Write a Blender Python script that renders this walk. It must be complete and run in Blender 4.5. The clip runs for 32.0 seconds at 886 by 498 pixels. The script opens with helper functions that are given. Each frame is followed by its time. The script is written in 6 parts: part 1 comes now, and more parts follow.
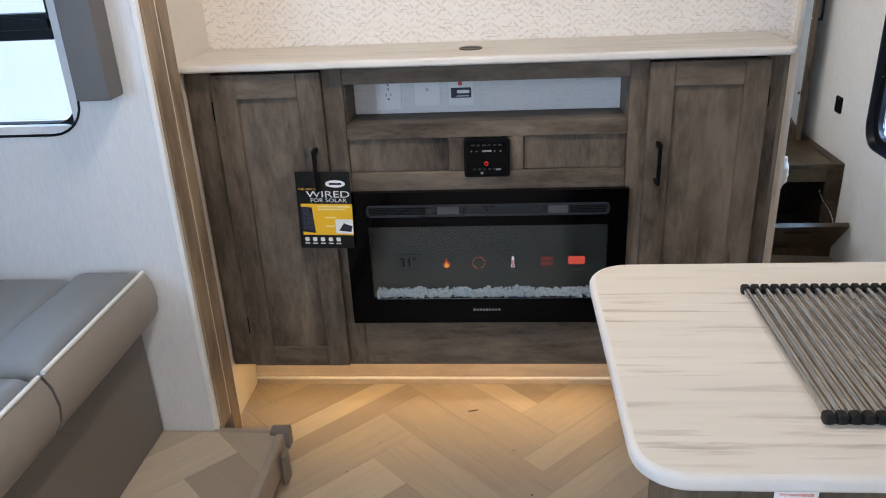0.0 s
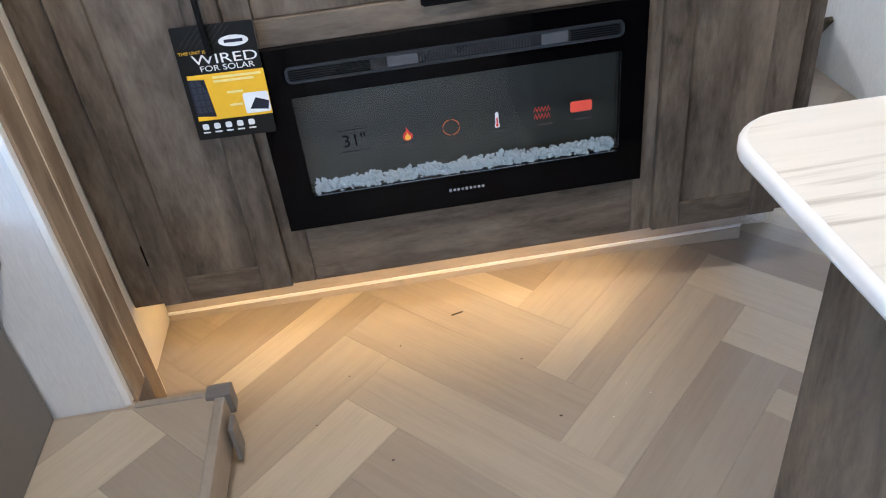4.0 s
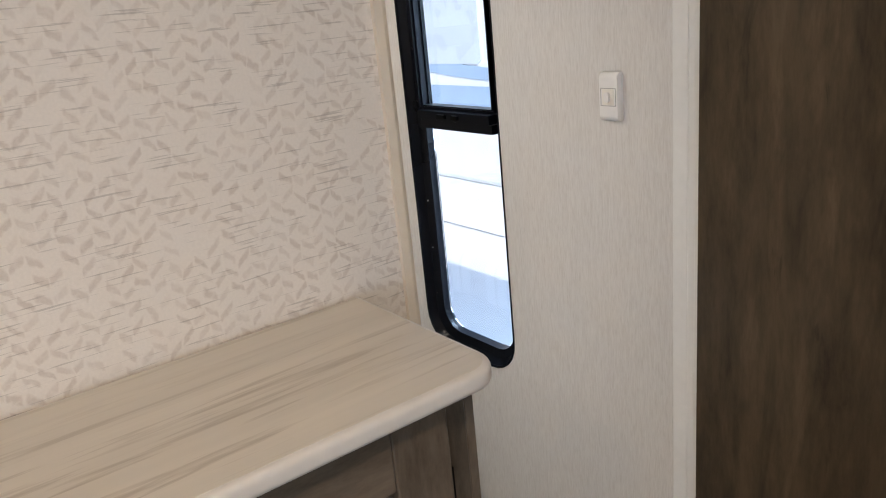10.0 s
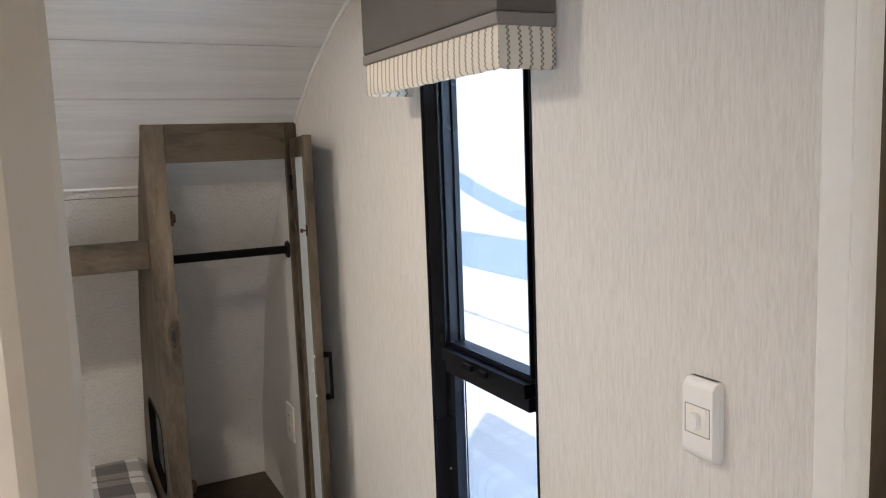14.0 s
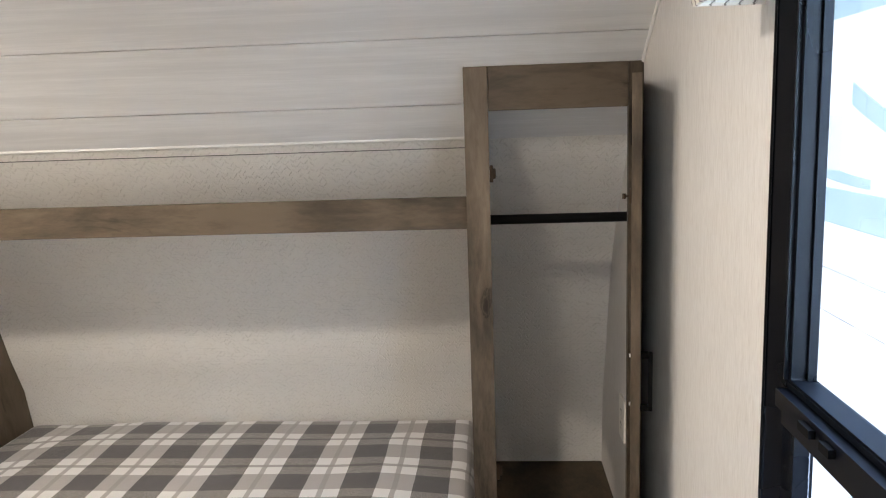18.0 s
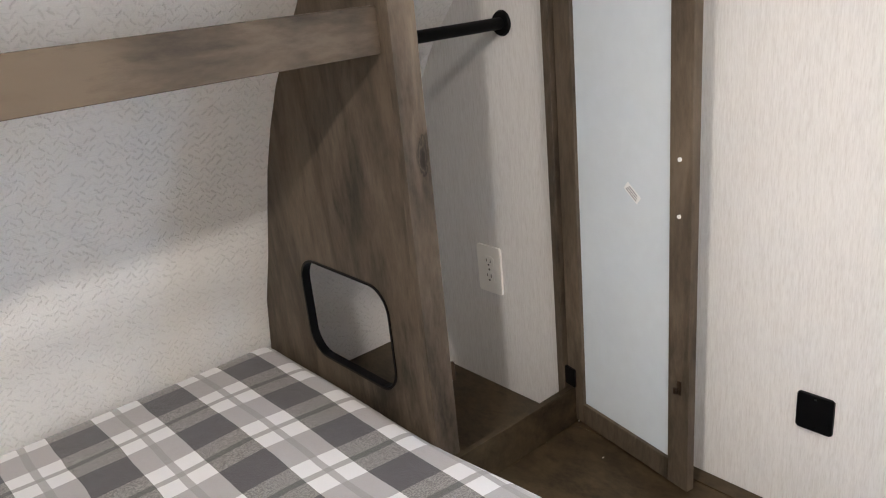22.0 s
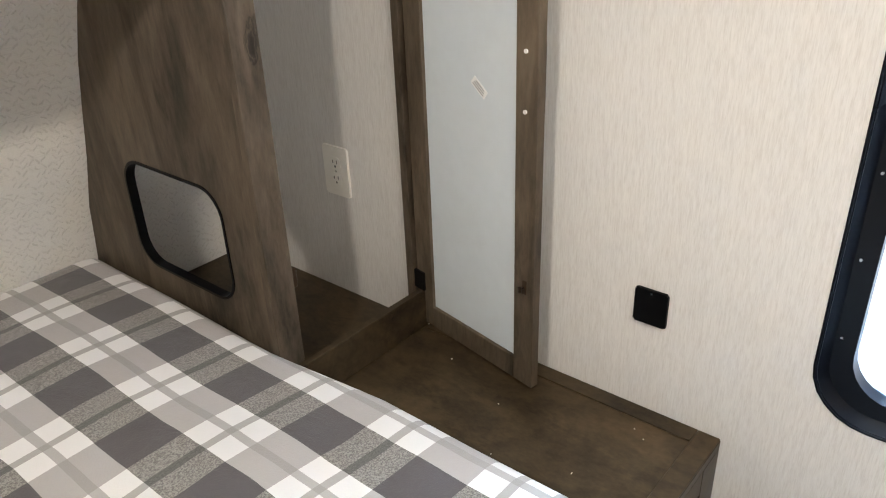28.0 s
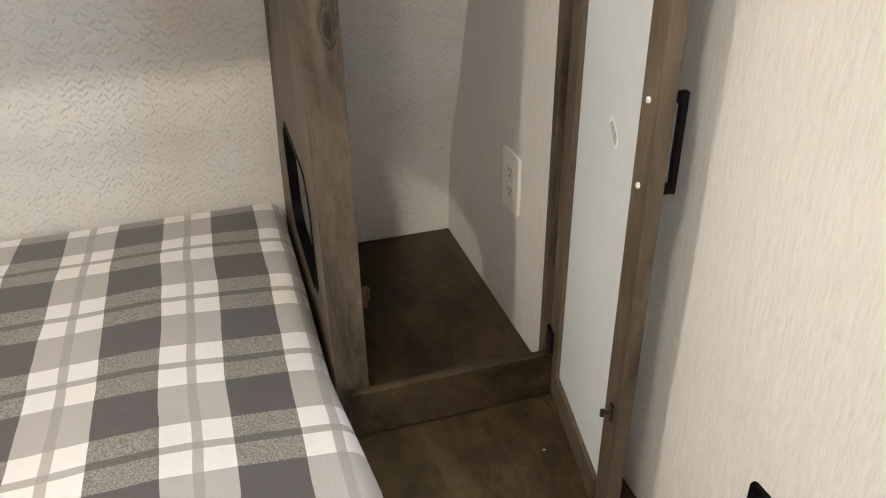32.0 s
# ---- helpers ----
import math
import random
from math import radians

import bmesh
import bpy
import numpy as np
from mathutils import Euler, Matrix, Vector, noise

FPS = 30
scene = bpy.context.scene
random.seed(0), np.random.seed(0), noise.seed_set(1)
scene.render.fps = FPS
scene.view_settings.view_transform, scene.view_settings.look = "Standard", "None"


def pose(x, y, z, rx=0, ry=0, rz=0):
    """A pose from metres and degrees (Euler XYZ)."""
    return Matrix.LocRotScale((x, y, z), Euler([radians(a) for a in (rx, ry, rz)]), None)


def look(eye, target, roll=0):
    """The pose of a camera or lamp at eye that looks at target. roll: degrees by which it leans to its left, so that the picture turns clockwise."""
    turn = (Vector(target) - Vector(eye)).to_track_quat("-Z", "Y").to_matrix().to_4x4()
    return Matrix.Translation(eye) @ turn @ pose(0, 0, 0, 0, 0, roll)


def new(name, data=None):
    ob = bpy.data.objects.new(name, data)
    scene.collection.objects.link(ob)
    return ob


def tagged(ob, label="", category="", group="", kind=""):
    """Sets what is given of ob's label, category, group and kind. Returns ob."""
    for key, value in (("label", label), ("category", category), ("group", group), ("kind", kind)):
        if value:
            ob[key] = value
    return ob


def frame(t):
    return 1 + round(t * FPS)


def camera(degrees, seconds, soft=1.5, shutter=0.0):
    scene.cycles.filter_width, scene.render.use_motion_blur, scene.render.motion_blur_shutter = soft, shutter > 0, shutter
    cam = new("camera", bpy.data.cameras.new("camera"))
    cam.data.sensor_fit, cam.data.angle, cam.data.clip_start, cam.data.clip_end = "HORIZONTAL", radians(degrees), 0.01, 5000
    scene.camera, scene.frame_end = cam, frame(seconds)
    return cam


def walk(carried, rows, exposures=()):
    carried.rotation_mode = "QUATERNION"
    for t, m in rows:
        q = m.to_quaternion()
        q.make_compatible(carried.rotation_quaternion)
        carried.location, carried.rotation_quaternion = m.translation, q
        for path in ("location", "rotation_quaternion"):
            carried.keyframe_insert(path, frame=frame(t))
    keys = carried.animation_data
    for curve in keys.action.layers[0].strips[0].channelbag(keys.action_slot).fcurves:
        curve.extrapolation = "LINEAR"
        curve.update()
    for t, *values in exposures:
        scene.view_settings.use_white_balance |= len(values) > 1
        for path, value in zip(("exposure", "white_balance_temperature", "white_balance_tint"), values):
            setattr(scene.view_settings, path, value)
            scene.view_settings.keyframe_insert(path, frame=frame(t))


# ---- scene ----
cam = camera(60.1, 32.0, 1.1)
METRES, EYE, TILT, LEAN, TURN = 5.4, 1.43, 0.0, 0.0, 5.0
ROWS = [
    (0.0, 0.0, 0.0, 0.0, -1.09, -23.65, 2.48),
    (0.5, -0.0072, 0.0111, -0.0024, -2.74, -24.86, 2.7),
    (1.0, -0.0149, 0.0217, -0.0059, -4.74, -26.47, 2.63),
    (1.5, -0.0224, 0.031, -0.0112, -5.55, -27.79, 3.0),
    (2.0, -0.0248, 0.045, -0.0188, -6.02, -29.52, 4.16),
    (2.5, -0.0279, 0.0636, -0.0249, -7.4, -31.78, 4.77),
    (4.5, -0.0262, 0.1139, -0.0359, -13.61, -36.43, 5.82),
    (5.0, -0.0238, 0.1272, -0.0344, -15.19, -36.9, 5.68),
    (5.5, -0.0197, 0.145, -0.0312, -17.69, -36.86, 4.86),
    (6.0, -0.0194, 0.1561, -0.0269, -20.28, -35.72, 3.68),
    (6.5, -0.0121, 0.1647, -0.0257, -23.2, -34.31, 3.94),
    (7.0, 0.0021, 0.1808, -0.0196, -25.98, -31.83, 4.25),
    (7.5, 0.0164, 0.1967, -0.015, -28.43, -29.15, 4.2),
    (8.0, 0.0277, 0.2104, -0.013, -30.93, -27.16, 4.93),
    (8.5, 0.0455, 0.2296, -0.0097, -35.22, -24.87, 5.22),
    (9.0, 0.0585, 0.2436, -0.0073, -39.95, -22.14, 5.8),
    (9.5, 0.0672, 0.2531, -0.0033, -42.03, -19.97, 5.89),
    (10.0, 0.0792, 0.2612, -0.0011, -42.8, -17.96, 5.4),
    (10.5, 0.0946, 0.2714, 0.0023, -42.57, -16.42, 4.32),
    (11.0, 0.1096, 0.2805, 0.004, -40.83, -15.17, 3.28),
    (11.5, 0.1217, 0.2854, 0.0064, -38.87, -14.15, 2.96),
    (12.0, 0.1342, 0.289, 0.0083, -37.91, -12.64, 2.99),
    (12.5, 0.1482, 0.295, 0.0105, -37.13, -10.96, 2.64),
    (13.0, 0.162, 0.3031, 0.014, -35.89, -9.46, 2.63),
    (13.5, 0.1724, 0.313, 0.0166, -34.2, -8.1, 2.54),
    (15.5, 0.2104, 0.3403, 0.0205, -21.75, -5.66, 1.27),
    (16.0, 0.2226, 0.3421, 0.0216, -15.43, -5.56, 1.35),
    (16.5, 0.2284, 0.3471, 0.021, -9.85, -5.86, 0.93),
    (17.0, 0.232, 0.353, 0.0196, -5.08, -6.36, 1.33),
    (17.5, 0.2365, 0.3613, 0.0167, -2.05, -7.42, 2.22),
    (18.0, 0.2388, 0.3773, 0.0129, -1.5, -9.3, 1.92),
    (18.5, 0.2449, 0.4063, 0.0084, -2.53, -11.21, 2.06),
    (19.0, 0.2487, 0.4405, 0.0063, -3.95, -12.46, 2.65),
    (19.5, 0.2421, 0.477, 0.0056, -9.75, -13.2, 3.15),
    (20.0, 0.2127, 0.5124, 0.0057, -21.21, -14.46, 4.48),
    (20.5, 0.1833, 0.5202, 0.0021, -29.1, -15.75, 4.27),
    (21.0, 0.1583, 0.5192, -0.0021, -34.1, -16.24, 4.87),
    (21.5, 0.1329, 0.5249, -0.0083, -38.63, -18.16, 5.45),
    (22.0, 0.0988, 0.534, -0.011, -46.15, -20.15, 5.4),
    (22.5, 0.0783, 0.5399, -0.0141, -52.53, -21.98, 4.78),
    (23.0, 0.0702, 0.5454, -0.0153, -57.14, -23.63, 4.82),
    (23.5, 0.0678, 0.5508, -0.0163, -60.04, -23.94, 4.75),
    (24.0, 0.0681, 0.5544, -0.0183, -61.06, -23.97, 4.57),
    (24.5, 0.0686, 0.5567, -0.02, -61.27, -24.72, 4.45),
    (25.0, 0.0702, 0.5575, -0.0211, -61.37, -25.34, 4.28),
    (25.5, 0.0722, 0.5571, -0.0216, -61.41, -25.58, 3.97),
    (26.0, 0.076, 0.5554, -0.0219, -61.36, -25.87, 3.7),
    (26.5, 0.0832, 0.5509, -0.0216, -61.22, -26.65, 3.89),
    (28.5, 0.1217, 0.5321, -0.0188, -52.4, -27.93, 1.52),
    (29.0, 0.1299, 0.5291, -0.0182, -48.3, -27.5, 2.34),
    (29.5, 0.1357, 0.5262, -0.0203, -44.12, -27.39, 3.1),
    (30.0, 0.1558, 0.5236, -0.0214, -40.98, -27.59, 2.34),
    (30.5, 0.1727, 0.5229, -0.0193, -36.08, -27.84, 1.8),
    (31.0, 0.1818, 0.5239, -0.0221, -32.45, -28.56, 2.52),
    (31.5, 0.1932, 0.5248, -0.0244, -28.37, -29.57, 2.41),
    (32.0, 0.2196, 0.5259, -0.0221, -22.28, -30.09, 0.86),
]
walk(cam, [(t, pose(0, 0, EYE, TILT, LEAN, TURN) @ pose(METRES * x, METRES * y, METRES * z, 90 + pitch, roll, yaw)) for t, x, y, z, yaw, pitch, roll in ROWS],
     exposures=[(0.0, -0.06, 5400, 11), (2.0, 0.12, 5250, 10), (5.0, 0.5, 5000, 10), (6.0, 0.70, 4850, 10), (6.5, 0.98, 4600, 10), (7.0, 1.05, 5350, 10), (8.0, 0.5, 6100, 12), (9.0, -0.16, 6000, 13), (11.0, -0.5, 6300, 14), (13.0, -0.25, 6200, 14), (16.0, -0.16, 6100, 13), (18.0, 0.18, 6100, 13), (19.0, 0.40, 6080, 13), (20.0, 0.36, 6050, 13), (22.0, 0.52, 5750, 14), (24.0, 0.38, 5950, 13), (26.0, 0.38, 6050, 12), (29.0, 0.52, 6000, 11), (32.0, 0.6, 6250, 11)])

# ---------------------------------------------------------------- world and light
world = bpy.data.worlds.new("sky")
scene.world = world
world.use_nodes = True
wn = world.node_tree
sky = wn.nodes.new("ShaderNodeTexSky")
sky.sky_type = "NISHITA"
sky.sun_disc = False
sky.sun_elevation, sky.sun_rotation = radians(36.9), radians(223)
bg = wn.nodes["Background"]
bg.inputs["Strength"].default_value = 0.15
wn.links.new(sky.outputs[0], bg.inputs[0])

sun = new("sun", bpy.data.lights.new("sun", "SUN"))
sun.data.energy, sun.data.angle, sun.data.color = 4.5, radians(0.6), (1, 0.95, 0.88)
sun.matrix_world = look((0, 0, 20), (0.55 * 20, 0.58 * 20, 20 - 0.60 * 20))

WARM, COOL = (1.0, 0.80, 0.58), (0.70, 0.85, 1.0)


def area(name, place, target, sx, sy, watts, colour):
    ob = new(name, bpy.data.lights.new(name, "AREA"))
    ob.data.shape, ob.data.size, ob.data.size_y = "RECTANGLE", sx, sy
    ob.data.energy, ob.data.color = watts, colour
    ob.matrix_world = look(place, target)
    return ob


# area lamps, mostly outside the windows, stand in for daylight; the ceiling's warm lamps follow
area("window_light_bedroom", (2.7, 2.93, 2.75), (1.2, 2.93, 1.0), 1.6, 1.4, 270, (0.58, 0.79, 1.0))
# two hidden lamps outside, added for sidelong daylight and light bounced off snow
area("window_light_side", (2.15, 1.75, 1.45), (0.5, 4.4, 1.0), 0.7, 1.4, 26, (0.60, 0.80, 1.0))
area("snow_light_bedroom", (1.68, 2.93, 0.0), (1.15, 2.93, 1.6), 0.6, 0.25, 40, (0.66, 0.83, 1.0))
area("window_light_slide", (-1.5, 2.9, 2.9), (-1.3, 1.5, 1.0), 1.6, 1.4, 50, COOL)
# lamp added at the unseen rear window to brighten the cabinet front
area("rear_fill_light", (-0.3, -2.95, 1.25), (-0.3, 1.0, 0.9), 0.9, 0.8, 14, (0.78, 0.89, 1.0))
# lamp added at the unseen sofa window as cool fill from the left
area("sofa_fill_light", (-1.93, -0.62, 1.28), (0.0, 0.6, 1.1), 0.9, 0.62, 22, (0.60, 0.80, 1.0))
CEIL = 1.965
# all unseen: first and fourth set from cast shadows, the rest added as fill
LAMPS = [(-0.3, 1.35, CEIL), (0.6, 1.35, CEIL), (-0.3, -0.9, CEIL), (0.76, 3.05, 1.932), (-0.27, 3.10, 1.932)]
LAMP_WATTS = [10, 3.8, 19, 6.3, 18]
LAMP_TINT = [(1.0, 0.79, 0.56)] * 3 + [(1.0, 0.88, 0.71)] * 2

# ---------------------------------------------------------------- materials
def nodes_of(name):
    m = bpy.data.materials.new(name)
    m.use_nodes = True
    return m, m.node_tree.nodes, m.node_tree.links, m.node_tree.nodes["Principled BSDF"]


def coords(n, l, scale=(1, 1, 1), rot=(0, 0, 0), jitter=False):
    tc, mp = n.new("ShaderNodeTexCoord"), n.new("ShaderNodeMapping")
    mp.inputs["Scale"].default_value, mp.inputs["Rotation"].default_value = scale, rot
    l.new(tc.outputs["Object"], mp.inputs["Vector"])
    if jitter:
        oi, mu = n.new("ShaderNodeObjectInfo"), n.new("ShaderNodeMath")
        mu.operation, mu.inputs[1].default_value = "MULTIPLY", 37.0
        l.new(oi.outputs["Random"], mu.inputs[0])
        l.new(mu.outputs[0], mp.inputs["Location"])
    return mp.outputs[0]


def noise_tex(n, l, vec, scale, detail=4, rough=0.55, distort=0.0):
    t = n.new("ShaderNodeTexNoise")
    t.inputs["Scale"].default_value, t.inputs["Detail"].default_value = scale, detail
    t.inputs["Roughness"].default_value, t.inputs["Distortion"].default_value = rough, distort
    l.new(vec, t.inputs["Vector"])
    return t.outputs["Fac"]


def ramp(n, l, fac, stops):
    r = n.new("ShaderNodeValToRGB")
    els = r.color_ramp.elements
    while len(els) < len(stops):
        els.new(0.5)
    for e, (p, c) in zip(els, stops):
        e.position, e.color = p, (c, c, c, 1) if isinstance(c, (int, float)) else (*c, 1)
    l.new(fac, r.inputs[0])
    return r.outputs[0]


def mixc(n, l, fac, a, b, mode="MIX"):
    m = n.new("ShaderNodeMix")
    m.data_type, m.blend_type = "RGBA", mode
    for sock, v in ((m.inputs[0], fac), (m.inputs[6], a), (m.inputs[7], b)):
        if isinstance(v, (int, float)):
            sock.default_value = v
        elif isinstance(v, tuple):
            sock.default_value = (*v, 1)
        else:
            l.new(v, sock)
    return m.outputs[2]


def calc(n, l, op, a, b=0.0, c=0.0):
    m = n.new("ShaderNodeMath")
    m.operation = op
    for sock, v in zip(m.inputs, (a, b, c)):
        if isinstance(v, (int, float)):
            sock.default_value = v
        else:
            l.new(v, sock)
    return m.outputs[0]


def bumped(n, l, p, height, strength, distance=0.002):
    b = n.new("ShaderNodeBump")
    b.inputs["Strength"].default_value, b.inputs["Distance"].default_value = strength, distance
    l.new(height, b.inputs["Height"])
    l.new(b.outputs[0], p.inputs["Normal"])


def plain(name, colour, rough=0.5, metal=0.0, grain=0.08, scale=60.0, bump=0.1, coat=0.0, spec=0.5):
    m, n, l, p = nodes_of(name)
    v = coords(n, l)
    f = noise_tex(n, l, v, scale, 5)
    g = noise_tex(n, l, v, scale / 14, 3)
    f2 = calc(n, l, "ADD", calc(n, l, "MULTIPLY", f, 0.5), calc(n, l, "MULTIPLY", g, 0.5))
    lo, hi = tuple(c * (1 - grain) for c in colour), tuple(min(1, c * (1 + grain)) for c in colour)
    l.new(ramp(n, l, f2, [(0.35, lo), (0.65, hi)]), p.inputs["Base Color"])
    l.new(ramp(n, l, g, [(0.3, max(0.02, rough - 0.06)), (0.7, min(1, rough + 0.06))]), p.inputs["Roughness"])
    p.inputs["Metallic"].default_value, p.inputs["Coat Weight"].default_value = metal, coat
    p.inputs["Specular IOR Level"].default_value = spec
    if bump:
        bumped(n, l, p, f, bump, 0.001)
    return m


def wood(name, dark, light, axis="z", rough=0.5, jitter=True, blotch=1.0, flecks=0.6, long=1.9, across=7.5, patches=0.72):
    """Grey-brown laminate: long grain along one axis, cathedral blotches and dark flecks."""
    m, n, l, p = nodes_of(name)
    s = {"x": (long, across, across), "y": (across, long, across), "z": (across, across, long)}[axis]
    v = coords(n, l, s, jitter=jitter)
    s2 = tuple(a / 3.2 for a in s)
    v2 = coords(n, l, s2, jitter=jitter)
    fine = noise_tex(n, l, v, 6.0, 6, 0.65)
    broad = noise_tex(n, l, v2, 1.9, 5, 0.6, 0.7)
    wave = noise_tex(n, l, v2, 4.5, 6, 0.62, 1.4)
    thin = noise_tex(n, l, v, 17.0, 5, 0.7)
    mixf = calc(n, l, "ADD", calc(n, l, "ADD", calc(n, l, "MULTIPLY", fine, 0.18), calc(n, l, "MULTIPLY", thin, 0.15)), calc(n, l, "ADD", calc(n, l, "MULTIPLY", broad, 0.46 * blotch), calc(n, l, "MULTIPLY", wave, 0.26)))
    col = ramp(n, l, mixf, [(0.40, dark), (0.5, tuple((a + b) / 2 for a, b in zip(dark, light))), (0.61, light)])
    fleck = ramp(n, l, noise_tex(n, l, v, 1.7, 4, 0.6, 1.2), [(0.27, flecks), (0.38, 1.0)])
    col = mixc(n, l, 1.0, col, fleck, "MULTIPLY")
    cloud = noise_tex(n, l, coords(n, l, tuple(a / 1.25 for a in s), jitter=jitter), 1.6, 5, 0.55, 0.9)
    col = mixc(n, l, 1.0, col, ramp(n, l, cloud, [(0.34, patches), (0.45, 1.0), (0.56, 1.06), (0.68, 2.06 - patches)]), "MULTIPLY")
    l.new(col, p.inputs["Base Color"])
    l.new(ramp(n, l, broad, [(0.3, rough - 0.07), (0.7, rough + 0.08)]), p.inputs["Roughness"])
    bumped(n, l, p, fine, 0.12, 0.001)
    p.inputs["Specular IOR Level"].default_value = 0.22
    return m


def knot_wood(name, dark, light, axis, knot):
    """The same laminate with one dark knot ringed by swirling grain, at a place on an upright board."""
    m = wood(name, dark, light, axis, jitter=False)
    n, l = m.node_tree.nodes, m.node_tree.links
    p = n["Principled BSDF"]
    was = p.inputs["Base Color"].links[0].from_socket
    tc, sp = n.new("ShaderNodeTexCoord"), n.new("ShaderNodeSeparateXYZ")
    l.new(tc.outputs["Object"], sp.inputs[0])
    u = calc(n, l, "DIVIDE", calc(n, l, "SUBTRACT", sp.outputs[0], knot[0]), 0.019)
    v = calc(n, l, "DIVIDE", calc(n, l, "SUBTRACT", sp.outputs[2], knot[1]), 0.050)
    d = calc(n, l, "SQRT", calc(n, l, "ADD", calc(n, l, "MULTIPLY", u, u), calc(n, l, "MULTIPLY", v, v)))
    d = calc(n, l, "ADD", d, calc(n, l, "MULTIPLY", calc(n, l, "SUBTRACT", noise_tex(n, l, coords(n, l, (60, 60, 26)), 1.0, 4), 0.5), 1.9))
    rings = ramp(n, l, d, [(0.05, 0.30), (0.30, 0.55), (0.42, 1.0), (0.60, 0.45), (0.74, 1.0)])
    l.new(mixc(n, l, 1.0, was, rings, "MULTIPLY"), p.inputs["Base Color"])
    return m


def linen(name, base, streak, strength=1.0):
    """Wall board with a printed vertical thread pattern."""
    m, n, l, p = nodes_of(name)
    a = noise_tex(n, l, coords(n, l, (330, 330, 30)), 1.0, 3, 0.7)
    b = noise_tex(n, l, coords(n, l, (700, 700, 60)), 1.0, 2, 0.6)
    g = noise_tex(n, l, coords(n, l), 2.2, 3)
    f = calc(n, l, "ADD", calc(n, l, "MULTIPLY", a, 0.65), calc(n, l, "MULTIPLY", b, 0.35))
    col = ramp(n, l, f, [(0.36, streak), (0.53, base), (0.66, tuple(min(1, c * 1.06) for c in base))])
    col = mixc(n, l, 1.0, col, ramp(n, l, g, [(0.3, 0.95), (0.7, 1.0)]), "MULTIPLY")
    l.new(col, p.inputs["Base Color"])
    p.inputs["Roughness"].default_value = 0.62
    bumped(n, l, p, f, 0.12 * strength, 0.001)
    return m


def herring_paper(name, base, stroke, ca=0, cb=2, width=0.0130, line=0.65, amount=0.92, relief=0.22, tint=0.72, depth=0.0014, loose=0.26, thick=0.21, span=0.40, pitch=0.42):
    """Cream paper with loose slanting brush dabs in alternating columns, and thin dark thread lines across."""
    m, n, l, p = nodes_of(name)
    tc, sp = n.new("ShaderNodeTexCoord"), n.new("ShaderNodeSeparateXYZ")
    l.new(tc.outputs["Object"], sp.inputs[0])
    w1 = noise_tex(n, l, coords(n, l, (30, 30, 30)), 1.0, 3)
    w2 = noise_tex(n, l, coords(n, l, (140, 140, 140)), 1.0, 3)
    sub_ = lambda a, b: calc(n, l, "SUBTRACT", a, b)
    mul = lambda a, b: calc(n, l, "MULTIPLY", a, b)
    add = lambda a, b: calc(n, l, "ADD", a, b)

    def white(a, b):
        ids, w = n.new("ShaderNodeCombineXYZ"), n.new("ShaderNodeTexWhiteNoise")
        l.new(a, ids.inputs[0])
        if b is not None:
            l.new(b, ids.inputs[1])
        w.noise_dimensions = "2D"
        l.new(ids.outputs[0], w.inputs["Vector"])
        return w.outputs["Value"], w.outputs["Color"]

    x = add(calc(n, l, "DIVIDE", sp.outputs[ca], width), mul(sub_(w1, 0.5), 1.1))
    colno = calc(n, l, "FLOOR", x)
    parity = calc(n, l, "PINGPONG", colno, 1.0)
    cv, _ = white(colno, None)
    z = add(calc(n, l, "DIVIDE", sp.outputs[cb], width * 1.22), add(mul(parity, 0.5), mul(cv, 0.55)))
    z = add(z, mul(sub_(w1, 0.5), 0.8))
    row = calc(n, l, "FLOOR", z)
    rv, rc_ = white(colno, row)
    rs = n.new("ShaderNodeSeparateColor")
    l.new(rc_, rs.inputs[0])
    u, v = sub_(sub_(x, colno), 0.5), sub_(sub_(z, row), 0.5)
    flip = calc(n, l, "GREATER_THAN", rs.outputs[0], 0.90)
    sign = sub_(mul(calc(n, l, "PINGPONG", add(parity, flip), 1.0), 2.0), 1.0)
    slant = sub_(v, mul(mul(sign, u), add(pitch, mul(rs.outputs[1], 0.35))))
    slant = add(slant, mul(sub_(w2, 0.5), loose))
    across = calc(n, l, "ABSOLUTE", slant)
    along = calc(n, l, "ABSOLUTE", add(u, mul(sub_(rs.outputs[2], 0.5), 0.16)))
    fac = mul(ramp(n, l, across, [(thick - 0.09, 1.0), (thick + 0.07, 0.0)]), ramp(n, l, along, [(span - 0.06, 1.0), (span + 0.08, 0.0)]))
    here = ramp(n, l, rv, [(1 - amount, 0.0), (1 - amount + 0.1, 0.45), (1.0, 1.0)])
    fac = mul(mul(fac, here), ramp(n, l, w2, [(0.32, 0.5), (0.55, 1.0)]))
    sc = [5, 5, 5]
    sc[ca], sc[cb] = 16, 430
    thread = ramp(n, l, noise_tex(n, l, coords(n, l, tuple(sc)), 1.0, 2, 0.5), [(0.605, 0.0), (0.67, 1.0)])
    fine = noise_tex(n, l, coords(n, l, (300, 300, 300)), 1.0, 2)
    col = mixc(n, l, mul(fac, tint), base, stroke)
    col = mixc(n, l, mul(thread, line), col, tuple(c * 0.45 for c in stroke))
    col = mixc(n, l, 1.0, col, ramp(n, l, fine, [(0.3, 0.965), (0.7, 1.02)]), "MULTIPLY")
    l.new(col, p.inputs["Base Color"])
    p.inputs["Roughness"].default_value = 0.6
    bumped(n, l, p, add(mul(fac, -0.9), mul(fine, 0.5)), relief, depth)
    return m


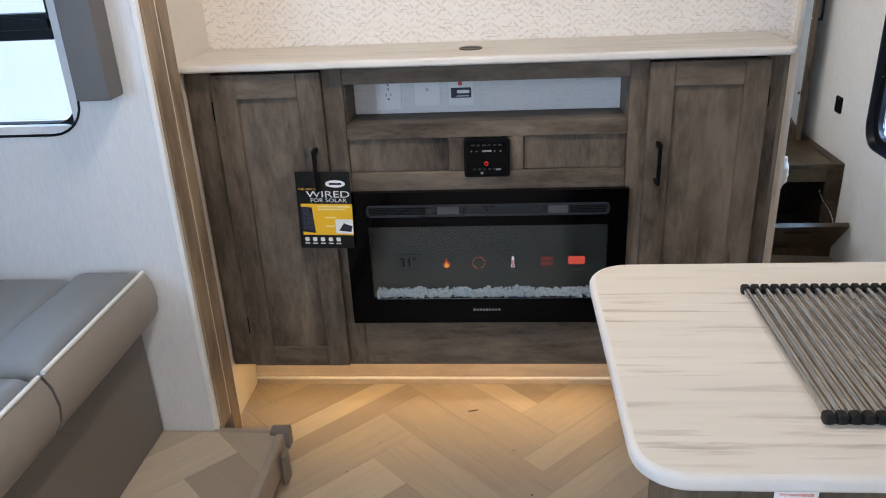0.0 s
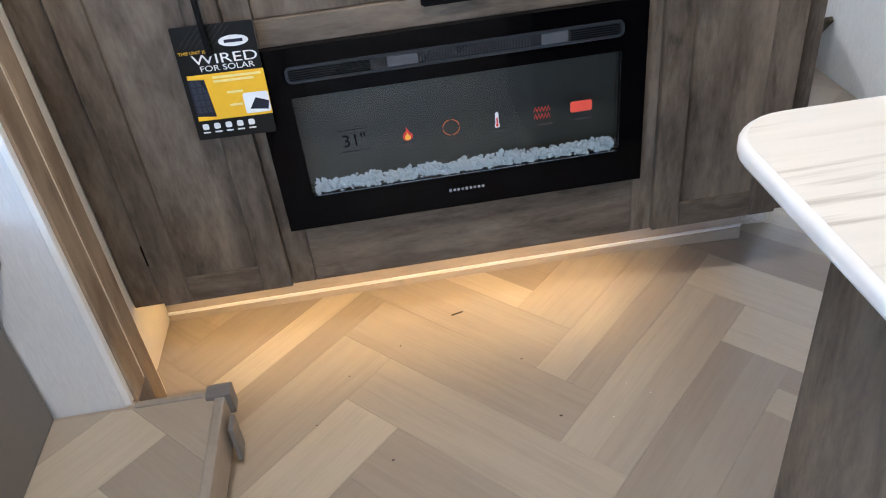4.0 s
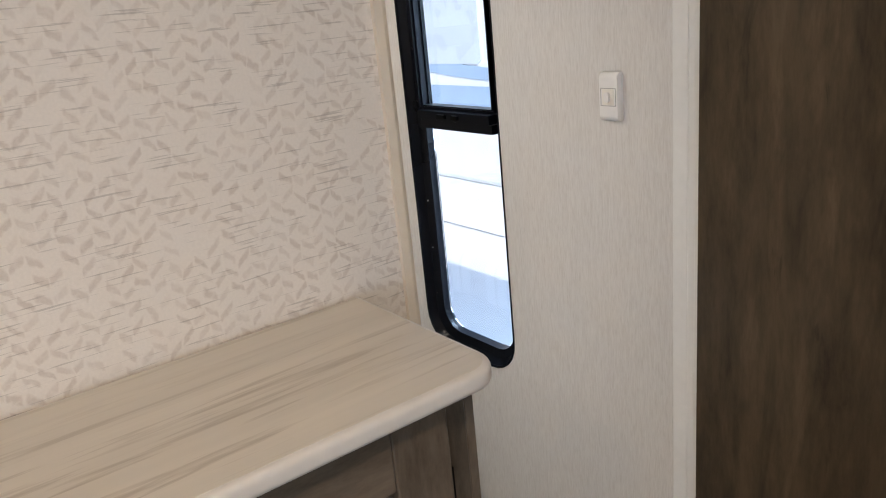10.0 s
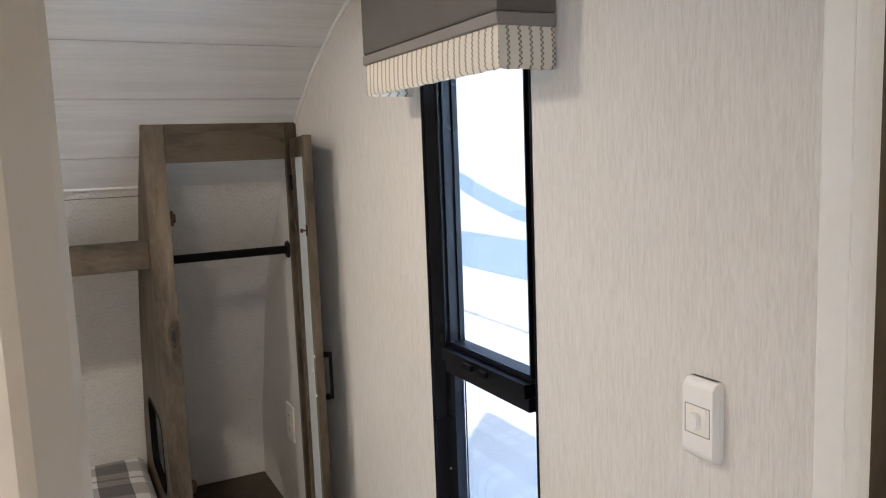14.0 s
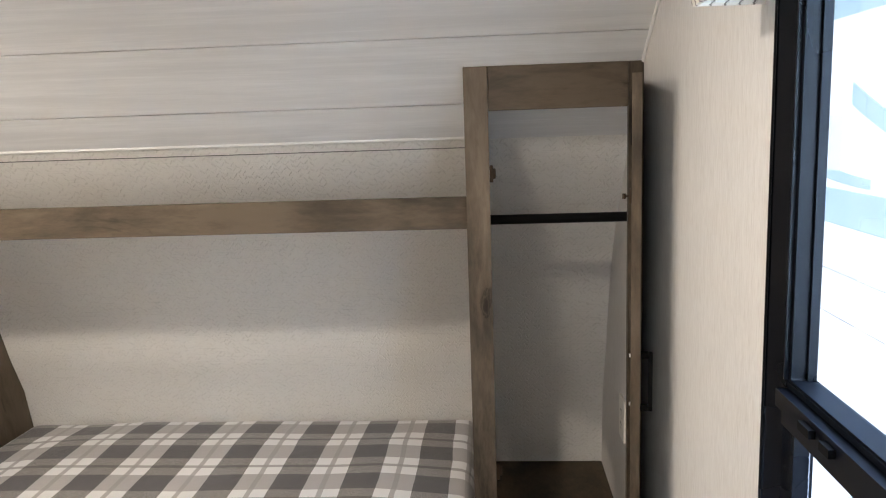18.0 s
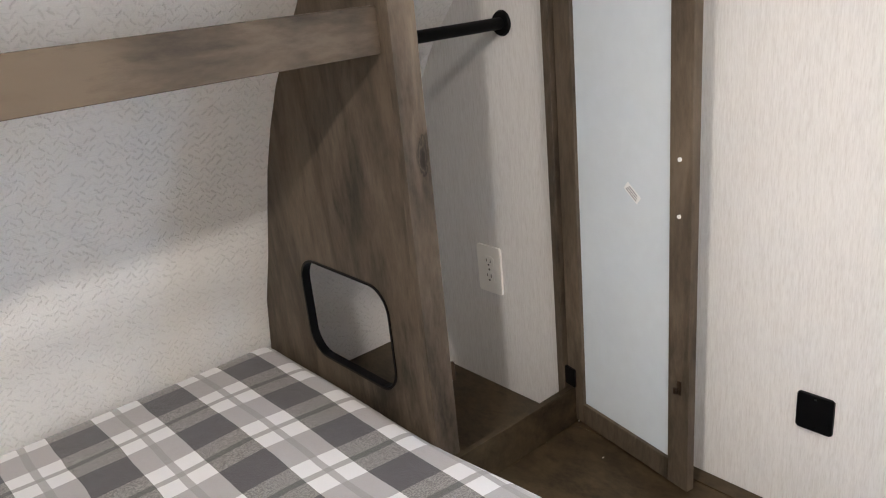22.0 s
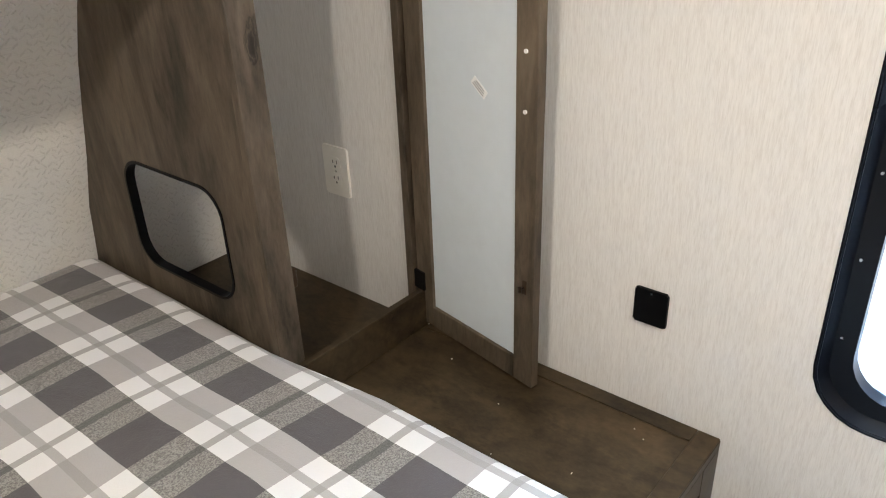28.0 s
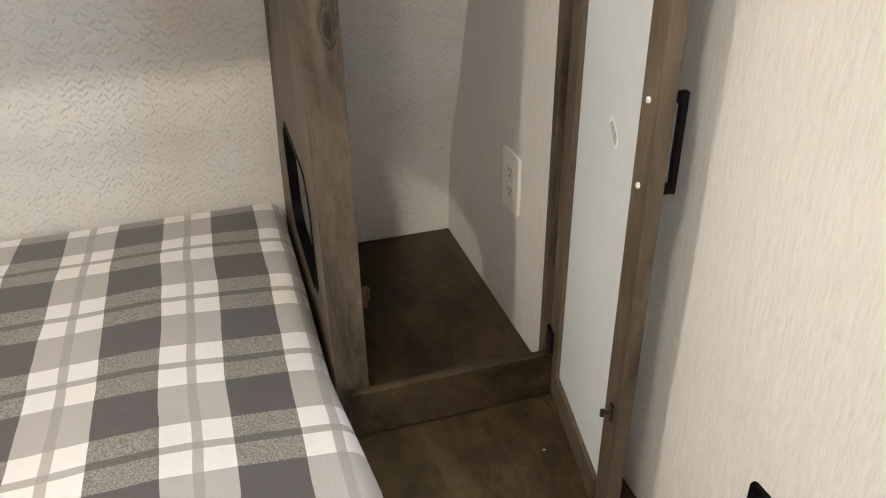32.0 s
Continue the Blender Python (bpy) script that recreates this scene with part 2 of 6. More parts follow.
def stone_top(name, base, streak, axis="x"):
    """Pale laminate worktop with long faint travertine streaks."""
    m, n, l, p = nodes_of(name)
    s = (1.6, 26, 26) if axis == "x" else (26, 1.6, 26)
    v = coords(n, l, s)
    a = noise_tex(n, l, v, 1.0, 5, 0.6, 0.5)
    b = noise_tex(n, l, coords(n, l, tuple(k * 2.6 for k in s)), 1.0, 4, 0.6, 0.3)
    c = noise_tex(n, l, coords(n, l, tuple(k * 0.35 for k in s)), 1.0, 3)
    col = ramp(n, l, a, [(0.33, tuple(k * 0.93 for k in base)), (0.55, base), (0.7, tuple(min(1, k * 1.05) for k in base))])
    hard = calc(n, l, "MULTIPLY", ramp(n, l, b, [(0.54, 0.0), (0.68, 0.95)]), ramp(n, l, c, [(0.38, 0.15), (0.60, 1.0)]))
    l.new(mixc(n, l, hard, col, streak), p.inputs["Base Color"])
    p.inputs["Roughness"].default_value = 0.42
    bumped(n, l, p, b, 0.04, 0.0005)
    return m


def plank_floor(name):
    """Vinyl planks: each piece takes its own tone, with grain along its length."""
    m, n, l, p = nodes_of(name)
    oi = n.new("ShaderNodeObjectInfo")
    tone = ramp(n, l, oi.outputs["Random"], [(0.0, (0.305, 0.252, 0.198)), (0.35, (0.365, 0.305, 0.238)), (0.72, (0.415, 0.352, 0.27)), (1.0, (0.525, 0.452, 0.342))])
    v = coords(n, l, (3.0, 42, 42), jitter=True)
    fine = noise_tex(n, l, v, 1.0, 6, 0.66, 0.5)
    thin = noise_tex(n, l, coords(n, l, (6, 170, 170), jitter=True), 1.0, 3, 0.6)
    f = calc(n, l, "ADD", calc(n, l, "MULTIPLY", fine, 0.6), calc(n, l, "MULTIPLY", thin, 0.4))
    col = mixc(n, l, 1.0, tone, ramp(n, l, f, [(0.34, 0.88), (0.5, 0.985), (0.66, 1.05)]), "MULTIPLY")
    l.new(col, p.inputs["Base Color"])
    l.new(ramp(n, l, fine, [(0.3, 0.36), (0.7, 0.5)]), p.inputs["Roughness"])
    bumped(n, l, p, f, 0.08, 0.001)
    return m


def plaid(name, x0, px, y0, py):
    """Buffalo check of charcoal, taupe and white, with a thin line through each white band."""
    m, n, l, p = nodes_of(name)
    tc, sp = n.new("ShaderNodeTexCoord"), n.new("ShaderNodeSeparateXYZ")
    l.new(tc.outputs["Object"], sp.inputs[0])
    wob = noise_tex(n, l, coords(n, l), 5.0, 2)
    wob = calc(n, l, "MULTIPLY", calc(n, l, "SUBTRACT", wob, 0.5), 0.014)

    def bands(axis, start, period, dark):
        u = calc(n, l, "FRACT", calc(n, l, "DIVIDE", calc(n, l, "ADD", calc(n, l, "SUBTRACT", axis, start), wob), period))
        is_dark = calc(n, l, "LESS_THAN", u, dark)
        mid = (1 + dark) / 2
        thin = calc(n, l, "LESS_THAN", calc(n, l, "ABSOLUTE", calc(n, l, "SUBTRACT", u, mid)), 0.038)
        return is_dark, thin

    dx, tx = bands(sp.outputs[0], x0, px, 0.485)
    dy, ty = bands(sp.outputs[1], y0, py, 0.468)
    weave = noise_tex(n, l, coords(n, l), 340, 3, 0.7)
    white, taupe, dark = (0.80, 0.785, 0.77), (0.44, 0.415, 0.40), (0.090, 0.080, 0.082)
    mid = mixc(n, l, ramp(n, l, weave, [(0.42, 0.0), (0.58, 1.0)]), (0.15, 0.14, 0.125), (0.33, 0.31, 0.28))
    on_dark_col = mixc(n, l, dy, mid, dark)
    on_light_col = mixc(n, l, dy, white, taupe)
    col = mixc(n, l, dx, on_light_col, on_dark_col)
    line_y = calc(n, l, "MULTIPLY", ty, 1.0)
    col = mixc(n, l, calc(n, l, "MULTIPLY", line_y, 0.8), col, mixc(n, l, dx, (0.33, 0.31, 0.29), (0.085, 0.08, 0.075)))
    col = mixc(n, l, calc(n, l, "MULTIPLY", tx, 0.75), col, (0.33, 0.31, 0.29))
    col = mixc(n, l, 1.0, col, ramp(n, l, noise_tex(n, l, coords(n, l), 3.0, 4), [(0.3, 0.93), (0.7, 1.03)]), "MULTIPLY")
    l.new(col, p.inputs["Base Color"])
    p.inputs["Roughness"].default_value = 0.85
    p.inputs["Sheen Weight"].default_value = 0.25
    h = calc(n, l, "ADD", calc(n, l, "MULTIPLY", weave, 0.25), noise_tex(n, l, coords(n, l, (9, 5, 5)), 1.6, 4, 0.6, 0.8))
    bumped(n, l, p, h, 0.35, 0.012)
    return m


def emitter(name, colour, strength, base=(0.8, 0.8, 0.8)):
    m, n, l, p = nodes_of(name)
    p.inputs["Base Color"].default_value = (*base, 1)
    p.inputs["Emission Color"].default_value = (*colour, 1)
    p.inputs["Emission Strength"].default_value = strength
    return m


def glass(name, tint=(1, 1, 1), rough=0.0):
    m, n, l, p = nodes_of(name)
    p.inputs["Base Color"].default_value = (*tint, 1)
    p.inputs["Transmission Weight"].default_value, p.inputs["Roughness"].default_value = 1.0, rough
    p.inputs["IOR"].default_value = 1.45
    return m


WD, WL = (0.038, 0.0295, 0.0215), (0.190, 0.152, 0.113)
wood_z, wood_x, wood_y = (wood("cabinet_wood_" + a, WD, WL, a) for a in "zxy")
# cabinet laminate darkened and browned: the bedroom's dimmer light put into its colour
knot_mat = knot_wood("shaded_cabinet_wood_knot", (0.026, 0.0195, 0.0135), (0.155, 0.119, 0.084), "z", (1.088, 1.075))
shaded_wood_z, shaded_wood_x = (wood("shaded_cabinet_wood_" + a, (0.022, 0.0165, 0.0112), (0.132, 0.101, 0.070), a, flecks=0.45, patches=0.62) for a in "zx")
door_wood = wood("door_wood", (0.019, 0.0135, 0.008), (0.098, 0.069, 0.041), "z", flecks=0.35, patches=0.62)
dark_wood = wood("nightstand_wood", (0.010, 0.0065, 0.0035), (0.078, 0.055, 0.030), "y", 0.42, long=4.0, across=7.0)
toe_wood = wood("toe_board_laminate", (0.36, 0.30, 0.24), (0.47, 0.40, 0.32), "x", 0.5, flecks=0.9, patches=0.92)
linen_wall = linen("linen_wallboard", (0.735, 0.71, 0.675), (0.645, 0.612, 0.572))
linen_slide = linen("linen_wallboard_pale", (0.76, 0.76, 0.755), (0.70, 0.70, 0.695))
paper_tv = herring_paper("brushed_zigzag_paper", (0.85, 0.80, 0.73), (0.58, 0.50, 0.43), width=0.0150, line=0.38, tint=0.60)
paper_niche = herring_paper("brushed_zigzag_paper_pale", (0.80, 0.79, 0.77), (0.66, 0.64, 0.61), width=0.011, line=0.15, tint=0.35)
paper_front = herring_paper("brushed_zigzag_paper_small", (0.81, 0.785, 0.74), (0.50, 0.465, 0.415), width=0.0125, line=0.12, amount=0.85, relief=0.8, depth=0.0018, tint=0.36, loose=0.7, thick=0.14, span=0.38, pitch=0.5)
white_plank = wood("white_plank_board", (0.68, 0.675, 0.665), (0.82, 0.815, 0.805), "x", 0.5, jitter=False, blotch=0.6, flecks=1.0, long=0.9, across=16, patches=1.0)
white_trim = plain("white_vinyl_trim", (0.86, 0.85, 0.82), 0.42, grain=0.03, bump=0.03)
cream_trim = plain("cream_vinyl_trim", (0.84, 0.76, 0.63), 0.45, grain=0.03, bump=0.03)
cream_wall = plain("cream_wallboard", (0.76, 0.71, 0.63), 0.6, grain=0.04, scale=90)
worktop = stone_top("travertine_laminate", (0.71, 0.665, 0.59), (0.44, 0.385, 0.32))
worktop_edge = plain("worktop_edge_band", (0.72, 0.69, 0.645), 0.4, grain=0.04, bump=0.03)
floor_mat = plank_floor("herringbone_vinyl")
joint_mat = plain("floor_joint", (0.40, 0.335, 0.265), 0.6)
black_metal = plain("black_powder_coat", (0.004, 0.0038, 0.0038), 0.5, grain=0.1, bump=0.05, spec=0.12)
black_plastic = plain("black_plastic", (0.003, 0.003, 0.0035), 0.40, grain=0.15, bump=0.05, spec=0.10)
black_gloss = plain("black_glass_frame", (0.0015, 0.0015, 0.002), 0.08, grain=0.1, bump=0.0, spec=0.12)
window_black = plain("black_window_frame", (0.0025, 0.0032, 0.0055), 0.30, grain=0.15, bump=0.05, spec=0.18)
vent_metal = plain("smoked_vent_trim", (0.028, 0.032, 0.040), 0.35, metal=0.2)
steel = plain("brushed_steel", (0.62, 0.60, 0.57), 0.24, metal=1.0, grain=0.1, scale=140)
rubber = plain("black_rubber", (0.007, 0.007, 0.007), 0.6, bump=0.15, spec=0.3)
brass = plain("bronze_metal", (0.07, 0.045, 0.028), 0.4, metal=0.8)
nickel = plain("nickel_screw", (0.7, 0.69, 0.66), 0.25, metal=1.0)
white_plastic = plain("white_switch_plastic", (0.87, 0.86, 0.84), 0.35, grain=0.02, bump=0.0)
cream_plastic = plain("ivory_outlet_plastic", (0.88, 0.85, 0.78), 0.35, grain=0.02, bump=0.0)
grey_groove = plain("switch_groove", (0.30, 0.29, 0.28), 0.6)
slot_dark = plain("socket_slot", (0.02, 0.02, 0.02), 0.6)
door_back = plain("white_door_back_film", (0.65, 0.70, 0.735), 0.45, grain=0.03, scale=30, bump=0.02)
leather_top = plain("grey_faux_leather", (0.205, 0.215, 0.225), 0.44, grain=0.07, scale=300, bump=0.22)
leather_skirt = plain("taupe_faux_leather", (0.31, 0.28, 0.25), 0.5, grain=0.05, scale=300, bump=0.2)
leather_base = plain("grey_brown_sofa_base", (0.17, 0.155, 0.14), 0.6, grain=0.06, scale=200)
piping_mat = plain("white_piping", (0.80, 0.79, 0.76), 0.5, grain=0.03)
fascia_wood = wood("slide_fascia_wood", (0.20, 0.145, 0.095), (0.37, 0.285, 0.195), "z", 0.5)
nose_metal = plain("bronze_floor_nosing", (0.40, 0.35, 0.29), 0.38, metal=0.3)
cap_metal = plain("grey_nosing_cap", (0.20, 0.19, 0.18), 0.45, metal=0.2)
valance_dark = plain("dark_taupe_vinyl", (0.115, 0.10, 0.088), 0.5, grain=0.05, scale=200)
valance_band = plain("grey_taupe_vinyl", (0.24, 0.22, 0.205), 0.5, grain=0.05, scale=200)
grey_vinyl = plain("charcoal_vinyl", (0.125, 0.12, 0.118), 0.5, grain=0.05, scale=200)
plaid_mat = plaid("plaid_cover", 0.684, 0.194, 3.834, 0.1975)
mattress_white = plain("white_ticking", (0.78, 0.77, 0.75), 0.85, grain=0.04, scale=120, bump=0.2)
snow = plain("snow_ground", (0.92, 0.93, 0.95), 0.7, grain=0.04, scale=2.0)
pane_mat = glass("window_glass", (0.93, 0.97, 1.0))
print_black = plain("card_black", (0.007, 0.007, 0.007), 0.35, grain=0.1, bump=0.0, spec=0.3)
print_yellow = plain("card_yellow", (0.85, 0.50, 0.01), 0.35, grain=0.03, bump=0.0)
print_white = plain("print_white", (0.85, 0.85, 0.84), 0.4, grain=0.02, bump=0.0)
print_grey = plain("print_grey", (0.30, 0.30, 0.31), 0.4, grain=0.02, bump=0.0)
print_red = plain("print_red", (0.62, 0.045, 0.03), 0.4, grain=0.02, bump=0.0)
print_orange = plain("print_orange", (0.75, 0.16, 0.03), 0.4, grain=0.02, bump=0.0)
print_flame = plain("print_flame_yellow", (0.9, 0.5, 0.05), 0.4, grain=0.02, bump=0.0)
print_blue = plain("print_blue", (0.022, 0.045, 0.26), 0.3, grain=0.05, bump=0.0, spec=0.25)
print_navy = plain("print_navy", (0.01, 0.012, 0.03), 0.35, grain=0.05, bump=0.0)
print_brown = plain("print_dark_brown", (0.030, 0.012, 0.009), 0.28, grain=0.15, bump=0.0, spec=0.25)
print_green = plain("print_dark_green", (0.010, 0.012, 0.007), 0.3, grain=0.7, scale=25, bump=0.0, spec=0.25)


def window_cloth(name):
    m, n, l, p = nodes_of(name)
    tc, sp = n.new("ShaderNodeTexCoord"), n.new("ShaderNodeSeparateXYZ")
    l.new(tc.outputs["Object"], sp.inputs[0])
    run = calc(n, l, "ADD", sp.outputs[1], sp.outputs[0])
    wave = calc(n, l, "SINE", calc(n, l, "MULTIPLY", sp.outputs[2], 880))
    wig = calc(n, l, "MULTIPLY", calc(n, l, "MINIMUM", calc(n, l, "MAXIMUM", calc(n, l, "MULTIPLY", wave, 1.6), -1.0), 1.0), 0.0015)
    u = calc(n, l, "FRACT", calc(n, l, "DIVIDE", run, 0.0180))
    w = calc(n, l, "FRACT", calc(n, l, "DIVIDE", calc(n, l, "ADD", run, wig), 0.0180))
    off = lambda a: calc(n, l, "ABSOLUTE", calc(n, l, "SUBTRACT", a, 0.5))
    weave = noise_tex(n, l, coords(n, l, (900, 900, 300)), 1.0, 2)
    col = mixc(n, l, weave, (0.72, 0.66, 0.565), (0.80, 0.745, 0.65))
    col = mixc(n, l, calc(n, l, "MULTIPLY", ramp(n, l, off(u), [(0.13, 1.0), (0.17, 0.0)]), 0.45), col, (0.47, 0.41, 0.33))
    col = mixc(n, l, ramp(n, l, off(w), [(0.06, 1.0), (0.085, 0.0)]), col, (0.21, 0.175, 0.14))
    l.new(col, p.inputs["Base Color"])
    p.inputs["Roughness"].default_value = 0.85
    bumped(n, l, p, noise_tex(n, l, coords(n, l), 420, 3), 0.3, 0.001)
    return m


cloth_mat = window_cloth("wavy_stripe_cloth")

# ---------------------------------------------------------------- mesh helpers
def bm_box(x0, x1, y0, y1, z0, z1, bevel=0.0, seg=2, bm=None):
    b = bmesh.new()
    bmesh.ops.create_cube(b, size=1.0)
    for v in b.verts:
        v.co = Vector((x0 + (v.co.x + 0.5) * (x1 - x0), y0 + (v.co.y + 0.5) * (y1 - y0), z0 + (v.co.z + 0.5) * (z1 - z0)))
    if bevel:
        bmesh.ops.bevel(b, geom=b.edges[:], offset=bevel, segments=seg, affect="EDGES", profile=0.6)
    if bm is None:
        return b
    tmp = bpy.data.meshes.new("tmp")
    b.to_mesh(tmp)
    b.free()
    bm.from_mesh(tmp)
    bpy.data.meshes.remove(tmp)
    return bm


def rounded(w, h, r, seg=6):
    """A rounded rectangle's outline about the origin, anticlockwise."""
    pts = []
    for cx, cy, a0 in ((w / 2 - r, h / 2 - r, 0), (-w / 2 + r, h / 2 - r, 90), (-w / 2 + r, -h / 2 + r, 180), (w / 2 - r, -h / 2 + r, 270)):
        for i in range(seg + 1):
            a = radians(a0 + 90 * i / seg)
            pts.append((cx + r * math.cos(a), cy + r * math.sin(a)))
    return pts


def bm_prism(outline, to3d, depth_a, depth_b, bm=None, bevel=0.0):
    """An outline in a plane, carried between two depths. to3d(u, v, d) gives the place."""
    b = bm or bmesh.new()
    lo = [b.verts.new(to3d(u, v, depth_a)) for u, v in outline]
    hi = [b.verts.new(to3d(u, v, depth_b)) for u, v in outline]
    fa, fb = b.faces.new(lo[::-1]), b.faces.new(hi)
    k = len(outline)
    for i in range(k):
        b.faces.new((lo[i], lo[(i + 1) % k], hi[(i + 1) % k], hi[i]))
    if bevel:
        bmesh.ops.bevel(b, geom=list(fb.edges) + list(fa.edges), offset=bevel, segments=3, affect="EDGES")
    bmesh.ops.recalc_face_normals(b, faces=b.faces[:])
    return b


def bm_ring(outer, inner, to3d, da, db, bm=None):
    """A frame between two outlines with equal counts, carried between two depths."""
    b = bm or bmesh.new()
    rows = [[b.verts.new(to3d(u, v, d)) for u, v in line] for line, d in ((outer, da), (outer, db), (inner, db), (inner, da))]
    k = len(outer)
    for r in range(4):
        for i in range(k):
            b.faces.new((rows[r][i], rows[r][(i + 1) % k], rows[(r + 1) % 4][(i + 1) % k], rows[(r + 1) % 4][i]))
    bmesh.ops.recalc_face_normals(b, faces=b.faces[:])
    return b


def bm_loft(rings, to3d):
    """Closed outlines of one count, each at its depth, joined in order and back to the first."""
    b = bmesh.new()
    rows = [[b.verts.new(to3d(u, v, d)) for u, v in line] for line, d in rings]
    k = len(rows[0])
    for r in range(len(rows)):
        for i in range(k):
            b.faces.new((rows[r - 1][i], rows[r - 1][(i + 1) % k], rows[r][(i + 1) % k], rows[r][i]))
    bmesh.ops.recalc_face_normals(b, faces=b.faces[:])
    return b


def bm_tube(a, c, r, seg=14, bm=None, r2=None):
    b = bmesh.new()
    a, c = Vector(a), Vector(c)
    bmesh.ops.create_cone(b, cap_ends=True, segments=seg, radius1=r, radius2=r if r2 is None else r2, depth=(c - a).length)
    m = Matrix.Translation((a + c) / 2) @ (c - a).to_track_quat("Z", "Y").to_matrix().to_4x4()
    bmesh.ops.transform(b, matrix=m, verts=b.verts)
    if bm is None:
        return b
    tmp = bpy.data.meshes.new("tmp")
    b.to_mesh(tmp)
    b.free()
    bm.from_mesh(tmp)
    bpy.data.meshes.remove(tmp)
    return bm


def mesh_of(name, bm, material, smooth=False):
    me = bpy.data.meshes.new(name)
    bm.to_mesh(me)
    bm.free()
    if smooth:
        me.polygons.foreach_set("use_smooth", [True] * len(me.polygons))
        me.set_sharp_from_angle(angle=radians(40))
    for m in material if isinstance(material, (list, tuple)) else (material,):
        me.materials.append(m)
    return me


def thing(name, place, label, category, group="", kind=""):
    ob = new(name)
    ob.location = place
    ob.empty_display_size = 0.05
    return tagged(ob, label, category, group, kind)


def part(name, bm, material, parent, label="", smooth=False):
    """One mesh under a thing or a part; its vertices are given in the world's metres."""
    ob = new(name, mesh_of(name, bm, material, smooth))
    ob.parent = parent
    if parent.data is None:
        ob.matrix_parent_inverse = Matrix.Translation(-Vector(parent.location))
    return tagged(ob, label)


def solid(name, bm, material, label, category, kind="", group="", smooth=False):
    """A top-level thing of one mesh."""
    return tagged(new(name, mesh_of(name, bm, material, smooth)), label, category, group, kind)


def lettering(text, m, size, material, parent, align="CENTER", squeeze=1.0):
    cu = bpy.data.curves.new("lettering", "FONT")
    cu.body, cu.size, cu.align_x, cu.align_y = text, size, align, "CENTER"
    cu.extrude = 0.0002
    cu.materials.append(material)
    ob = new("lettering", cu)
    ob.parent = parent
    if parent.data is None:
        ob.matrix_parent_inverse = Matrix.Translation(-Vector(parent.location))
    ob.matrix_basis = m @ Matrix.Diagonal((squeeze, 1, 1, 1))
    return ob


XY = lambda u, v, d: (u, v, d)
XZ = lambda u, v, d: (u, d, v)
YZ = lambda u, v, d: (d, u, v)

# ---------------------------------------------------------------- the setting
XR, XL, YT = 1.456, -0.92, 2.20        # right wall, bedroom's left wall, television wall
SINK_X, SINK = 0.30, 0.0476            # the floor falls gently towards the side wall from here on
FLOOR_LOW = -0.06                      # bottom of what stands there


def wall_boxes(name, boxes, material, label, faces=None):
    bm = bmesh.new()
    for b in boxes:
        bm_box(*b[:4], b[4] or -0.09, b[5], bm=bm)
    if faces:
        bm.normal_update()
        for f in bm.faces:
            f.material_index = faces(f)
    return solid(name, bm, material, label, "wall", "structure")


ROOM_Y0 = -3.0
WY0, WY1, WZ0, WZ1 = 2.787, 3.080, 0.542, 1.78     # bedroom window opening
CY0, CY1, CZ0, CZ1 = WY0 - 0.10, WY1 + 0.10, WZ0 - 0.10, WZ1 + 0.06      # wall cell round the opening
wr_bm = bmesh.new()
for y0, y1, z0, z1 in ((ROOM_Y0, CY0, -0.09, 2.1), (CY1, 4.75, -0.09, 2.1), (CY0, CY1, -0.09, CZ0), (CY0, CY1, CZ1, 2.1)):
    bm_box(XR, XR + 0.05, y0, y1, z0, z1, bm=wr_bm)
bm_ring([(u + (CY0 + CY1) / 2, v + (CZ0 + CZ1) / 2) for u, v in rounded(CY1 - CY0, CZ1 - CZ0, 0.0005)],
        [(u + (WY0 + WY1) / 2 + 0.011, v + (WZ0 + WZ1) / 2 - 0.0085) for u, v in rounded(WY1 - WY0 + 0.062, WZ1 - WZ0 + 0.057, 0.088)], lambda u, v, d: (d, u, v), XR, XR + 0.05, wr_bm)
wall_right = solid("wall_right", wr_bm, linen_wall, "cream wall board with fine vertical threads", "wall", "structure")
wall_partition = wall_boxes("wall_partition", [(XL, 0.795, YT, YT + 0.04, 0, 2.0)], [paper_tv, linen_wall],
                            "partition papered with a brushed zigzag pattern", lambda f: 0 if f.normal.y < -0.5 else 1)
wall_bed_left = wall_boxes("wall_bedroom_left", [(XL - 0.05, XL, YT, 4.75, 0, 2.1)], linen_wall, "cream wall board with fine vertical threads")
wall_left = wall_boxes("wall_left", [(-0.90, -0.84, 1.80, YT, 0, 2.0), (-0.90, -0.84, ROOM_Y0, -1.2, 0, 2.0), (-0.90, -0.84, -1.2, 1.8, 1.83, 2.0)],
                       cream_wall, "plain cream wall board")
RX0, RX1, RZ0, RZ1 = -0.75, 0.15, 0.85, 1.65
wall_rear = wall_boxes("wall_rear", [(-0.9, RX0, ROOM_Y0 - 0.05, ROOM_Y0, 0, 2.0), (RX1, XR + 0.05, ROOM_Y0 - 0.05, ROOM_Y0, 0, 2.0),
                                     (RX0, RX1, ROOM_Y0 - 0.05, ROOM_Y0, 0, RZ0), (RX0, RX1, ROOM_Y0 - 0.05, ROOM_Y0, RZ1, 2.0)], linen_wall, "plain cream wall board")

